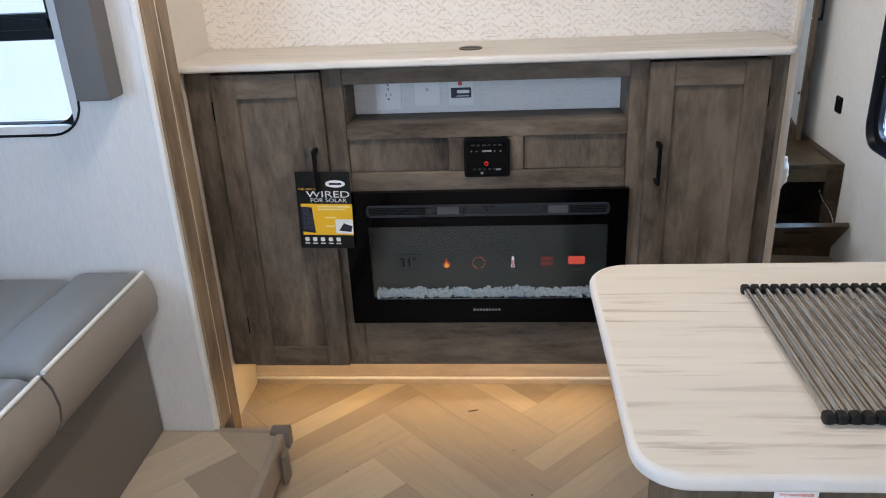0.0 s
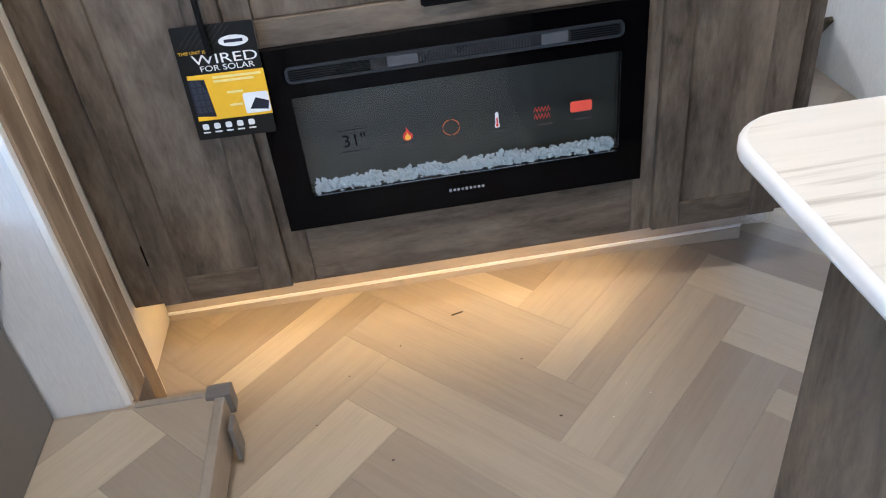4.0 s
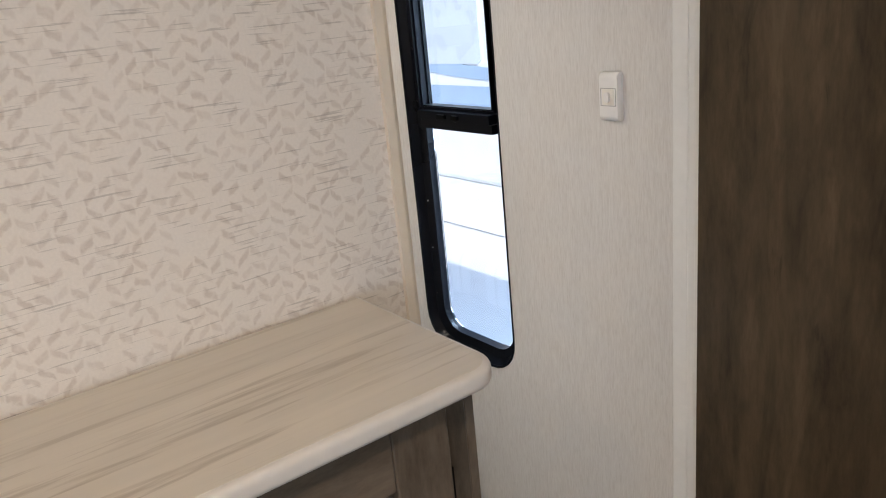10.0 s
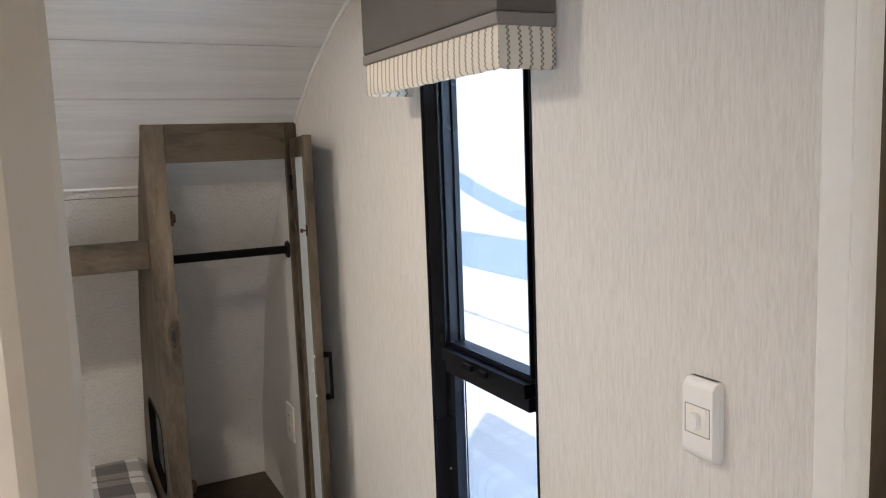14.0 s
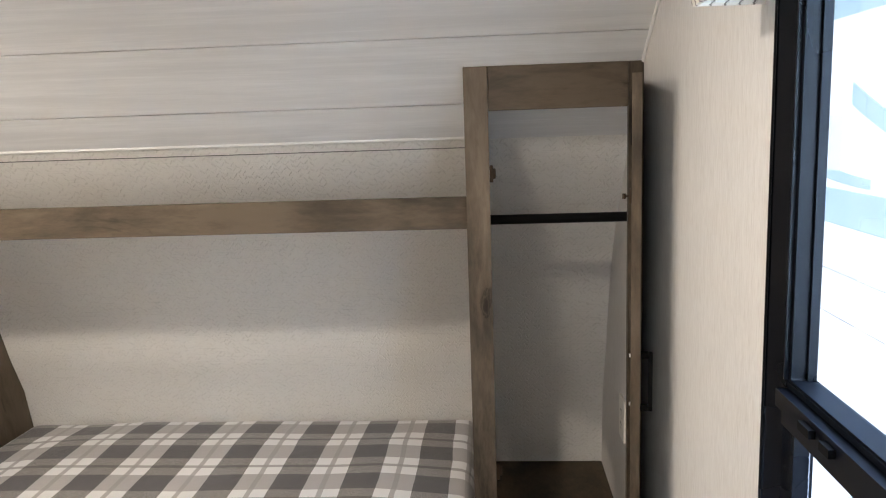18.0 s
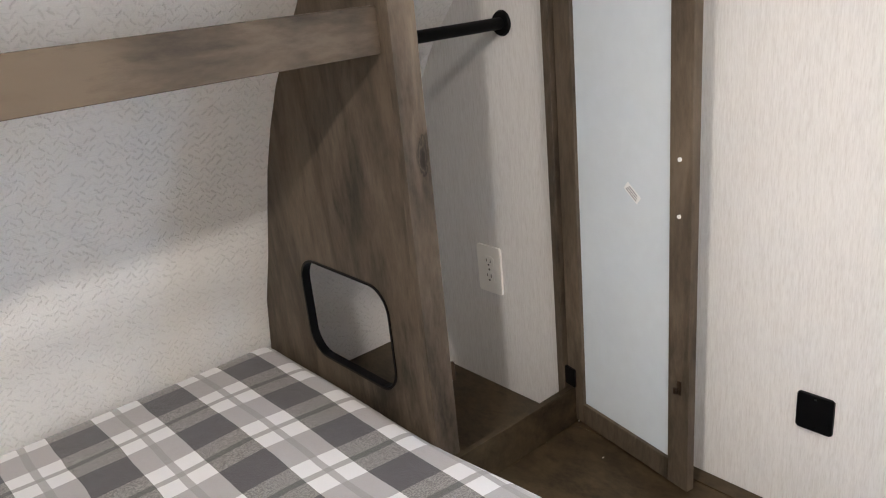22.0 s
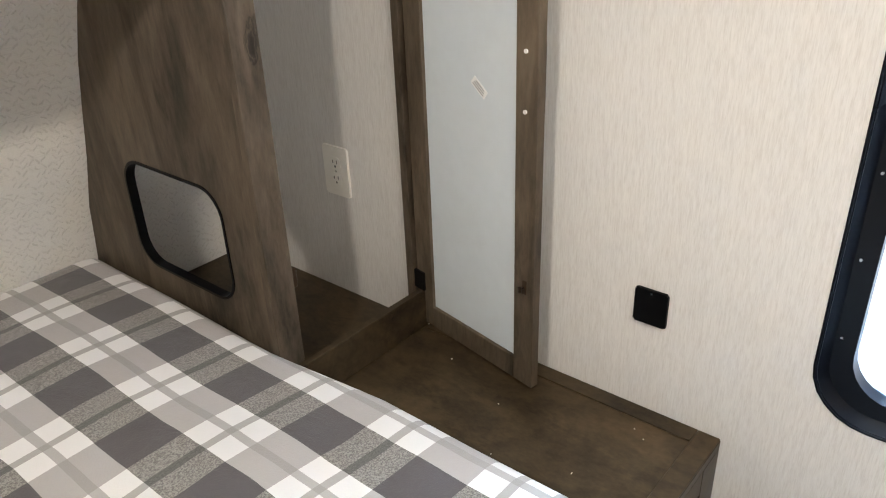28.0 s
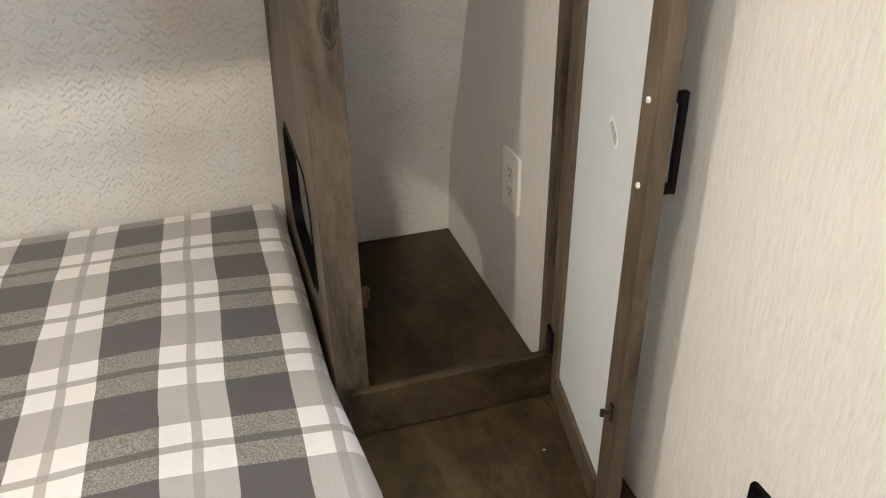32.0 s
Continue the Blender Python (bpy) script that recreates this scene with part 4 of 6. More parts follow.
def bm_slab(outline, z0, z1, r, seg=5):
    """A worktop slab whose edge is a rounded nose: the outline shrinks along quarter circles towards top and bottom."""
    n = len(outline)
    b = bmesh.new()
    rings = []
    for base, way in ((z0, -1), (z1, 1)):
        steps = range(seg + 1) if way > 0 else range(seg, -1, -1)
        for k in steps:
            t = radians(90 * k / seg)
            rings.append([b.verts.new((v.x, v.y, base - way * r + way * r * math.sin(t))) for v in inset(outline, r * (1 - math.cos(t)))])
    for lo, hi in zip(rings, rings[1:]):
        for i in range(n):
            b.faces.new((lo[i], lo[(i + 1) % n], hi[(i + 1) % n], hi[i]))
    b.faces.new(rings[0][::-1])
    b.faces.new(rings[-1])
    bmesh.ops.recalc_face_normals(b, faces=b.faces[:])
    return b


top_o = rounded_corner([(-0.839, YT - 0.002), (-0.839, 1.936), (0.722, 1.936), (0.722, YT - 0.002)], 2, 0.035)
mtop = thing("worktop", (-0.05, 2.06, 1.076), "pale streaked laminate worktop with a rounded front corner", "countertop")
part("edge_band", bm_slab(top_o, 1.0800, 1.101, 0.007), worktop_edge, mtop, "pale rounded edge band", smooth=True)
part("top_sheet", bm_prism([tuple(v) for v in inset(top_o, 0.0075)], XY, 1.0995, 1.1014), worktop, mtop)
gr = bm_tube((-0.082, 2.062, 1.1016), (-0.082, 2.062, 1.1035), 0.031, 28)
part("grommet", gr, brass, mtop, "round brown cable grommet")
part("grommet_slot", bm_box(-0.105, -0.059, 2.058, 2.066, 1.1036, 1.1042), slot_dark, mtop)

# ---------------------------------------------------------------- fireplace
fp = thing("electric_fireplace", (-0.055, 1.96, 0.335), "black glass electric fireplace with clear crystals, set into the cabinet", "fireplace")
FX0, FX1, FZ0, FZ1, FY = -0.443, 0.334, 0.335, 0.739, 1.958
to_f = lambda u, v, d: (u - 0.0545, FY + d, v + 0.537)
GX0, GX1, GZ0, GZ1 = -0.379, 0.283, 0.411, 0.638
out = [(FX1 + 0.0545, FZ1 - 0.537), (FX0 + 0.0545, FZ1 - 0.537), (FX0 + 0.0545, FZ0 - 0.537), (FX1 + 0.0545, FZ0 - 0.537)]
inn = [(GX1 + 0.0545, GZ1 - 0.537), (GX0 + 0.0545, GZ1 - 0.537), (GX0 + 0.0545, GZ0 - 0.537), (GX1 + 0.0545, GZ0 - 0.537)]
part("glass_frame", bm_ring(out, inn, to_f, 0.0, 0.019), black_gloss, fp)
FB = FY + 0.064
fire_in = plain("firebox_grey", (0.034, 0.036, 0.032), 0.5, grain=0.12, scale=8, bump=0.0)
bx = bmesh.new()
bm_box(GX0 - 0.01, GX1 + 0.01, FB, FB + 0.005, GZ0 - 0.01, GZ1 + 0.01, bm=bx)
bm_box(GX0 - 0.01, GX1 + 0.01, FY + 0.02, FB, GZ0 - 0.02, GZ0 - 0.002, bm=bx)
bm_box(GX0 - 0.01, GX1 + 0.01, FY + 0.02, FB, GZ1 + 0.002, GZ1 + 0.02, bm=bx)
bm_box(GX0 - 0.02, GX0 - 0.01, FY + 0.02, FB, GZ0, GZ1, bm=bx)
bm_box(GX1 + 0.01, GX1 + 0.02, FY + 0.02, FB, GZ0, GZ1, bm=bx)
part("firebox", bx, fire_in, fp, "dark grey firebox")


def thin_glass(name, tint):
    """A thin flat pane: clear with a mirror gloss that grows at flat angles."""
    m, n, l, p = nodes_of(name)
    clear, gloss, mix, fr = n.new("ShaderNodeBsdfTransparent"), n.new("ShaderNodeBsdfGlossy"), n.new("ShaderNodeMixShader"), n.new("ShaderNodeFresnel")
    clear.inputs["Color"].default_value, gloss.inputs["Roughness"].default_value, fr.inputs["IOR"].default_value = (*tint, 1), 0.02, 1.45
    l.new(fr.outputs[0], mix.inputs[0])
    l.new(clear.outputs[0], mix.inputs[1])
    l.new(gloss.outputs[0], mix.inputs[2])
    l.new(mix.outputs[0], n["Material Output"].inputs["Surface"])
    n.remove(p)
    return m


smoke = thin_glass("smoked_glass", (0.92, 0.94, 0.93))
fg = part("glass_pane", bm_box(GX0 + 0.0005, GX1 - 0.0005, FY + 0.003, FY + 0.006, GZ0 + 0.0005, GZ1 - 0.0005), smoke, fp, "smoked glass pane")
fg.visible_shadow = False
slot = lambda u, v, d: (u - 0.047, FY + d, v + 0.6855)
part("vent_rim", bm_ring(rounded(0.664, 0.034, 0.012), rounded(0.654, 0.024, 0.008), slot, -0.004, 0.004), vent_metal, fp, "rounded vent rim")
part("vent_back", bm_prism(rounded(0.656, 0.026, 0.008), slot, -0.001, 0.003), plain("vent_dark", (0.012, 0.014, 0.017), 0.3, bump=0.0), fp)
block_grey = plain("vent_block_grey", (0.10, 0.105, 0.115), 0.35, metal=0.3)
for x0_, x1_ in ((-0.185, -0.125), (0.117, 0.17)):
    part("vent_block", bm_box(x0_ + 0.003, x1_ + 0.003, FY - 0.003, FY - 0.0012, 0.6745, 0.6965, 0.0005, 1), block_grey, fp)
vb = bmesh.new()
for r_ in range(4):
    for i in range(46):
        bm_box(-0.165 + i * 0.0058, -0.162 + i * 0.0058, FY - 0.0025, FY - 0.0012, 0.677 + r_ * 0.0048, 0.680 + r_ * 0.0048, bm=vb)
tagged(part("vent_mesh", vb, vent_metal, fp, "fine vent mesh"), kind="stuff")
for r_ in range(5):
    for xa, xb in ((-0.372, -0.215), (0.178, 0.275)):
        part("louvre", bm_box(xa, xb, FY - 0.003, FY - 0.0012, 0.675 + r_ * 0.0046, 0.677 + r_ * 0.0046), black_plastic, fp)

# crystals: many faceted clear lumps on the firebox floor
rng = random.Random(4)
cr = bmesh.new()
crystal = glass("clear_crystal", (0.96, 0.98, 1.0), 0.06)
crystal.node_tree.nodes["Principled BSDF"].inputs["Transmission Weight"].default_value = 0.42
crystal.node_tree.nodes["Principled BSDF"].inputs["Base Color"].default_value = (0.84, 0.92, 1.0, 1)
for i in range(1250):
    b = bmesh.new()
    bmesh.ops.create_icosphere(b, subdivisions=1, radius=0.0030 + rng.random() * 0.0034)
    for v in b.verts:
        v.co *= 0.55 + rng.random() * 0.8
    layer = rng.random()
    m = Matrix.Translation((GX0 + 0.008 + rng.random() * (GX1 - GX0 - 0.016), FY + 0.0125 + rng.random() * 0.030, GZ0 - 0.002 + layer * 0.021))
    bmesh.ops.transform(b, matrix=m @ Euler([rng.random() * 6 for _ in range(3)]).to_matrix().to_4x4(), verts=b.verts)
    tmp = bpy.data.meshes.new("tmp")
    b.to_mesh(tmp)
    b.free()
    cr.from_mesh(tmp)
    bpy.data.meshes.remove(tmp)
tagged(part("crystals", cr, crystal, fp, "clear faceted glass crystals"), kind="stuff")

# stickers on the fireplace glass
GY = FY + 0.0015
face = lambda x, z, roll=0: pose(x + 0.011, GY - 0.0006, z + 0.017, 90, 0, 0) @ pose(0, 0, 0, 0, 0, roll)


def flat(name, outline, cx, cz, mat_, d=0.0, th=0.0006, parent=None, y=None):
    yy = GY if y is None else y
    return part(name, bm_prism(outline, lambda u, v, dd: (u + cx + 0.0105 + cx * 0.015, yy + dd, v + cz + 0.017), -d - th, -d), mat_, parent or fp)


def disc(r, k=20, sx=1.0):
    return [(r * sx * math.cos(2 * math.pi * i / k), r * math.sin(2 * math.pi * i / k)) for i in range(k)]


faint_dark = plain("dark_glass_print", (0.008, 0.008, 0.008), 0.7, bump=0.0, spec=0.05)
lettering('31"', face(-0.283, 0.511), 0.038, faint_dark, fp)
for z_ in (0.553, 0.505):
    part("sticker_line", bm_box(-0.308, -0.24, GY - 0.0006, GY, z_, z_ + 0.0010), faint_dark, fp)
flame = [(0, -0.015), (0.009, -0.011), (0.0115, -0.003), (0.008, 0.004), (0.0065, 0.001), (0.003, 0.009), (-0.001, 0.017), (-0.002, 0.008), (-0.007, 0.003), (-0.0105, -0.004), (-0.008, -0.012)]
flat("flame_sticker", flame, -0.171, 0.508, print_red)
flat("flame_core", [(u * 0.6, v * 0.6 - 0.004) for u, v in flame], -0.171, 0.508, print_flame, 0.0007)
rg = bmesh.new()
for i in range(4):
    a0, a1 = radians(90 * i + 8), radians(90 * i + 82)
    o = [(0.018 * math.cos(a0 + (a1 - a0) * j / 8), 0.018 * math.sin(a0 + (a1 - a0) * j / 8)) for j in range(9)]
    n2 = [(0.0165 * math.cos(a1 + (a0 - a1) * j / 8), 0.0165 * math.sin(a1 + (a0 - a1) * j / 8)) for j in range(9)]
    bm_prism(o + n2, lambda u, v, d: (u - 0.072, GY + d, v + 0.526), -0.0006, 0.0, rg)
part("ring_sticker", rg, print_orange, fp)
th_o = [(0.0035, -0.006), (0.0035, 0.016), (0.0, 0.0185), (-0.0035, 0.016), (-0.0035, -0.006), (-0.006, -0.011), (-0.004, -0.0165), (0.004, -0.0165), (0.006, -0.011)]
flat("thermometer_sticker", th_o, 0.013, 0.510, print_white)
flat("thermometer_fluid", [(0.0015, -0.008), (0.0015, 0.006), (-0.0015, 0.006), (-0.0015, -0.008), (-0.0035, -0.011), (0, -0.015), (0.0035, -0.011)], 0.013, 0.510, print_red, 0.0007)
wv = bmesh.new()
for dz in (0.008, -0.008):
    pts = [(-0.017 + i * 0.0034 / 1.0, (0.0052 if i % 2 else -0.0052)) for i in range(11)]
    ol = [(u, v + 0.0017) for u, v in pts] + [(u, v - 0.0017) for u, v in pts[::-1]]
    bm_prism(ol, lambda u, v, d, dz=dz: (u + 0.118, GY + d, v + 0.529 + dz), -0.0006, 0.0, wv)
part("wave_sticker", wv, print_red, fp)
flat("red_block_sticker", rounded(0.046, 0.024, 0.005, 4), 0.187, 0.514, plain("sticker_coral", (0.80, 0.10, 0.06), 0.4, bump=0.0))
for k in range(9):
    part("maker_mark", bm_prism(rounded(0.0058, 0.0072 if k in (0, 4) else 0.0056, 0.0008, 2), lambda u, v, d: (u - 0.0875 + k * 0.0089, FY + d, v + 0.3775), -0.0006, -0.0001), print_grey, fp)
for k, x_ in enumerate((-0.171, -0.081, 0.013, 0.106, 0.187)):
    flat("small_print", rounded(0.036, 0.004, 0.001, 2), x_ + 0.004, 0.485, plain("faint_print", (0.06, 0.05, 0.05), 0.5, bump=0.0))

# ---------------------------------------------------------------- radio
rd = thing("radio_unit", (-0.043, 1.97, 0.778), "small black wall radio with a glowing red power button", "radio")
rc = lambda u, v, d: (u - 0.043, YF + d, v + 0.8295)
part("bezel", bm_prism(rounded(0.122, 0.104, 0.006), rc, -0.013, 0.0, bevel=0.003), black_plastic, rd)
part("face_plate", bm_prism(rounded(0.104, 0.088, 0.003), rc, -0.0148, -0.0132), black_gloss, rd)
radio_grey = plain("radio_button_grey", (0.012, 0.012, 0.014), 0.35, bump=0.0)
radio_pale = plain("radio_button_pale", (0.30, 0.30, 0.31), 0.35, bump=0.0)
for i in range(6):
    part("button", bm_prism(rounded(0.009, 0.004, 0.001, 2), lambda u, v, d, i=i: rc(u - 0.036 + i * 0.0142, v + 0.036, d), -0.017, -0.015), radio_grey, rd)
for u0_ in (-0.041, -0.027, 0.021, 0.036):
    part("button", bm_prism(rounded(0.0036, 0.003, 0.001, 2), lambda u, v, d: rc(u + u0_, v + 0.020, d), -0.017, -0.015), radio_pale, rd)
for i in range(6):
    part("button", bm_prism(rounded(0.008, 0.004, 0.001, 2), lambda u, v, d, i=i: rc(u - 0.034 + i * 0.0135, v - 0.030, d), -0.017, -0.015), radio_grey, rd)
part("brand_bar", bm_prism(rounded(0.024, 0.0045, 0.001, 2), lambda u, v, d: rc(u + 0.0, v + 0.0205, d), -0.0160, -0.015), radio_pale, rd)
pw = bm_ring(disc(0.0056), disc(0.0040), lambda u, v, d: rc(u - 0.002, v - 0.014, d), -0.017, -0.015)
bm_prism([(-0.0008, 0.001), (0.0008, 0.001), (0.0008, 0.0066), (-0.0008, 0.0066)], lambda u, v, d: rc(u - 0.002, v - 0.014, d), -0.0172, -0.015, pw)
part("power_button", pw, emitter("red_button", (1.0, 0.02, 0.015), 0.5, (0.3, 0.01, 0.01)), rd, "glowing red button")
part("port", bm_prism(rounded(0.012, 0.005, 0.001, 2), lambda u, v, d: rc(u + 0.030, v - 0.030, d), -0.0175, -0.017), radio_pale, rd)
part("jack", bm_prism(disc(0.004, 12), lambda u, v, d: rc(u - 0.014, v - 0.040, d), -0.0165, -0.015), steel, rd)


# ---------------------------------------------------------------- wall plates
def outlet(name, to, label, category, mat_, kind="duplex", w=0.070, h=0.114):
    """A wall plate; to(u, v, d) lays it on its wall, d towards the room."""
    base = to(0, -h / 2, 0)
    o = thing(name, base, label, category)
    part("plate", bm_prism(rounded(w, h, 0.004), to, 0.0, 0.006, bevel=0.0018), mat_, o)
    if kind == "duplex":
        for s in (1, -1):
            f = part("socket", bm_prism(rounded(0.033, 0.029, 0.009), lambda u, v, d: to(u, v + s * 0.0195, d), 0.005, 0.007), mat_, o)
            for u0_, hh in ((-0.0065, 0.009), (0.0065, 0.007)):
                part("slot", bm_prism([(-0.001, -hh / 2), (0.001, -hh / 2), (0.001, hh / 2), (-0.001, hh / 2)], lambda u, v, d: to(u + u0_, v + s * 0.0195 + 0.004, d), 0.007, 0.0074), slot_dark, f)
            part("slot", bm_prism(disc(0.0026, 10), lambda u, v, d: to(u, v + s * 0.0195 - 0.0075, d), 0.007, 0.0074), slot_dark, f)
        part("screw", bm_prism(disc(0.003, 10), to, 0.005, 0.0062), nickel, o)
    elif kind == "blank":
        part("jack", bm_prism(disc(0.004, 12), lambda u, v, d: to(u, v - 0.012, d), 0.005, 0.012), nickel, o)
        part("jack", bm_prism(disc(0.004, 12), lambda u, v, d: to(u + 0.006, v + 0.016, d), 0.005, 0.012), nickel, o)
    elif kind == "usb":
        for s in (1, -1):
            part("port", bm_prism(rounded(0.013, 0.005, 0.001, 2), lambda u, v, d: to(u, v + s * 0.006, d), 0.005, 0.0056), radio_pale, o)
        for s in (1, -1):
            part("screw", bm_prism(disc(0.002, 10), lambda u, v, d: to(u, v + s * h * 0.4, d), 0.005, 0.006), nickel, o)
    elif kind == "switch":
        side = [(-h / 2, 0.0), (h / 2, 0.0)]
        side += [(h / 2 - 0.011 + 0.011 * math.cos(a * math.pi / 12), 0.005 + 0.011 * math.sin(a * math.pi / 12)) for a in range(7)]
        side += [(-h / 2 + 0.011 - 0.011 * math.sin(a * math.pi / 12), 0.005 + 0.011 * math.cos(a * math.pi / 12)) for a in range(7)]
        part("housing", bm_prism(side, lambda u, v, d: to(d, u, v), -w / 2 + 0.001, w / 2 - 0.001, bevel=0.0008), mat_, o)
        part("bezel", bm_ring(rounded(w * 0.80, h * 0.37, 0.001), rounded(w * 0.755, h * 0.35, 0.001), to, 0.0155, 0.0163), grey_groove, o, "thin dark groove")
        part("rocker_frame", bm_prism(rounded(0.027, 0.031, 0.001), to, 0.0155, 0.0172, bevel=0.0005), cream_plastic, o)
        part("rocker", bm_prism(rounded(0.011, 0.018, 0.002), to, 0.0172, 0.0232, bevel=0.0015), mat_, o)
    return o


niche = lambda x, z: (lambda u, v, d: (u + x, NB - 0.0005 - d, v + z))
outlet("outlet", niche(-0.317, 0.989), "white double power outlet inside the media niche", "outlet", white_plastic)
outlet("cable_plate", niche(-0.208, 0.998), "white plate with two cable jacks inside the media niche", "wall plate", white_plastic, "blank")
ant = outlet("antenna_plate", niche(-0.114, 0.996), "white antenna plate with a dark printed label inside the niche", "wall plate", white_plastic, "none")
part("label_print", bm_prism(rounded(0.056, 0.028, 0.002, 2), lambda u, v, d: niche(-0.114, 0.996)(u, v - 0.022, d), 0.006, 0.0066), print_navy, ant)
part("mark_bar", bm_prism(rounded(0.034, 0.009, 0.001, 2), lambda u, v, d: niche(-0.114, 0.996)(u + 0.006, v - 0.019, d), 0.0067, 0.0072), print_white, ant)
part("mark_bar", bm_prism(rounded(0.036, 0.0022, 0.001, 2), lambda u, v, d: niche(-0.114, 0.996)(u + 0.004, v - 0.031, d), 0.0067, 0.0072), print_white, ant)
part("red_dot", bm_prism(disc(0.006, 14), lambda u, v, d: niche(-0.114, 0.996)(u - 0.002, v + 0.004, d), 0.006, 0.0085), print_red, ant)
rw = lambda y, z: (lambda u, v, d: (XR - d, u + y, v + z))
outlet("outlet", rw(4.186, 0.678), "ivory double power outlet on the wardrobe's side wall", "outlet", cream_plastic, w=0.078, h=0.120)
outlet("usb_socket", rw(3.400, 0.598), "small black charging socket plate above the nightstand", "outlet", black_plastic, "usb", 0.062, 0.069)
outlet("light_switch", rw(2.425, 1.221), "white raised light switch beside the bedroom doorway", "light switch", white_plastic, "switch", 0.046, 0.092)

# ---------------------------------------------------------------- hang tag
print_blue_dark = plain("solar_cell_blue", (0.03, 0.035, 0.055), 0.3, grain=0.05, bump=0.0)
tag = thing("hang_tag", (-0.505, 1.93, 0.65), "black and yellow printed card hanging from the cabinet handle", "tag")
tm = pose(-0.490, 1.941, 0.697, 90, 1.5, 0)      # card face towards the room, slightly askew
tcard = lambda u, v, d: tuple(tm @ Vector((u, v, d)))
part("card", bm_prism(rounded(0.150, 0.224, 0.003, 2), tcard, -0.0006, 0.0), print_black, tag)
part("yellow_field", bm_prism([(-0.066, -0.072), (0.076, -0.072), (0.076, 0.020), (-0.066, 0.020)], tcard, 0.0001, 0.0006), print_yellow, tag)
part("panel_picture", bm_prism([(-0.066, -0.062), (-0.030, -0.066), (-0.036, 0.010), (-0.066, 0.012)], tcard, 0.0007, 0.0010), print_navy, tag)
for r_ in range(5):
    for c_ in range(3):
        u_, v_ = -0.0625 + c_ * 0.0098, -0.055 + r_ * 0.0132
        part("solar_cell", bm_prism([(u_, v_), (u_ + 0.0078, v_ - 0.0008), (u_ + 0.0072, v_ + 0.0102), (u_ - 0.0004, v_ + 0.011)], tcard, 0.0011, 0.0013), print_blue_dark, tag)
part("logo_oval", bm_prism([(u + 0.034, v + 0.078) for u, v in disc(0.0105, 24, 2.6)], tcard, 0.0007, 0.0011), print_white, tag)
part("logo_bar", bm_prism([(u + 0.034, v + 0.078) for u, v in rounded(0.034, 0.006, 0.001, 2)], tcard, 0.0012, 0.0015), print_navy, tag)
part("kit_picture", bm_prism([(u + 0.051, v - 0.046) for u, v in rounded(0.048, 0.042, 0.004, 3)], tcard, 0.0007, 0.0011), print_white, tag)
part("kit_picture_dark", bm_prism([(0.036, -0.058), (0.07, -0.062), (0.074, -0.045), (0.05, -0.036)], tcard, 0.0012, 0.0015), print_navy, tag)
lettering("THIS UNIT IS", tm @ pose(-0.070, 0.0625, 0.0008), 0.0088, print_yellow, tag, "LEFT")
lettering("WIRED", tm @ pose(0.012, 0.0470, 0.0008), 0.0265, print_white, tag, squeeze=1.45)
lettering("FOR SOLAR", tm @ pose(0.012, 0.0300, 0.0008), 0.0155, print_white, tag, squeeze=1.25)
pale_yellow = plain("pale_yellow_print", (0.9, 0.72, 0.3), 0.4, bump=0.0)
for i, (u0_, u1_, v_) in enumerate(((-0.02, 0.07, 0.010), (-0.02, 0.055, 0.002), (0.0, 0.03, -0.022), (0.0, 0.024, -0.048))):
    part("print_bar", bm_prism([(u0_, v_), (u1_, v_), (u1_, v_ + 0.0045), (u0_, v_ + 0.0045)], tcard, 0.0007, 0.0010), pale_yellow, tag)
for i in range(5):
    part("icon", bm_prism([(u - 0.056 + i * 0.022, v - 0.085) for u, v in rounded(0.012, 0.012, 0.003, 2)], tcard, 0.0007, 0.0010), print_white, tag)
    part("icon_caption", bm_prism([(u - 0.056 + i * 0.022, v - 0.097) for u, v in rounded(0.014, 0.003, 0.001, 2)], tcard, 0.0007, 0.0010), print_white, tag)
tag_grid = plain("tag_grid_grey", (0.06, 0.06, 0.06), 0.4, bump=0.0)
for i in range(7):
    part("grid_line", bm_prism([(-0.07 + i * 0.011, 0.070), (-0.0695 + i * 0.011, 0.070), (-0.03 + i * 0.011, 0.112), (-0.0305 + i * 0.011, 0.112)], tcard, 0.0001, 0.0003), tag_grid, tag)

# ---------------------------------------------------------------- poster on the television wall
pm = pose(0.337, YT - 0.0012, 1.2235, 90, 1.0, 0)      # origin at the sheet's lower corner towards the passage
pst = lambda u, v, d: tuple(pm @ Vector((u, v, d)))
poster = thing("feature_poster", (0.0, 2.2, 1.22), "dark printed feature sheet in glossy plastic taped to the papered wall", "poster")


def field(u0, u1, v0, v1):
    return [(u0, v0), (u1, v0), (u1, v1), (u0, v1)]


part("sheet", bm_prism(field(-0.78, 0, 0, 0.50), pst, 0.0, 0.0012), print_brown, poster)
part("photo_field", bm_prism(field(-0.77, -0.010, 0.068, 0.49), pst, 0.0013, 0.0018), print_green, poster)
part("blue_band", bm_prism(field(-0.775, -0.016, 0.0385, 0.0675), pst, 0.0019, 0.0023), print_blue, poster)
part("furniture_photo", bm_prism(field(-0.150, -0.026, 0.112, 0.20), pst, 0.0019, 0.0023), plain("photo_taupe", (0.17, 0.085, 0.065), 0.25, grain=0.5, scale=14, bump=0.0), poster)
part("furniture_caption", bm_prism(field(-0.150, -0.026, 0.084, 0.1115), pst, 0.0019, 0.0023), plain("caption_grey", (0.13, 0.125, 0.12), 0.25, bump=0.0), poster)
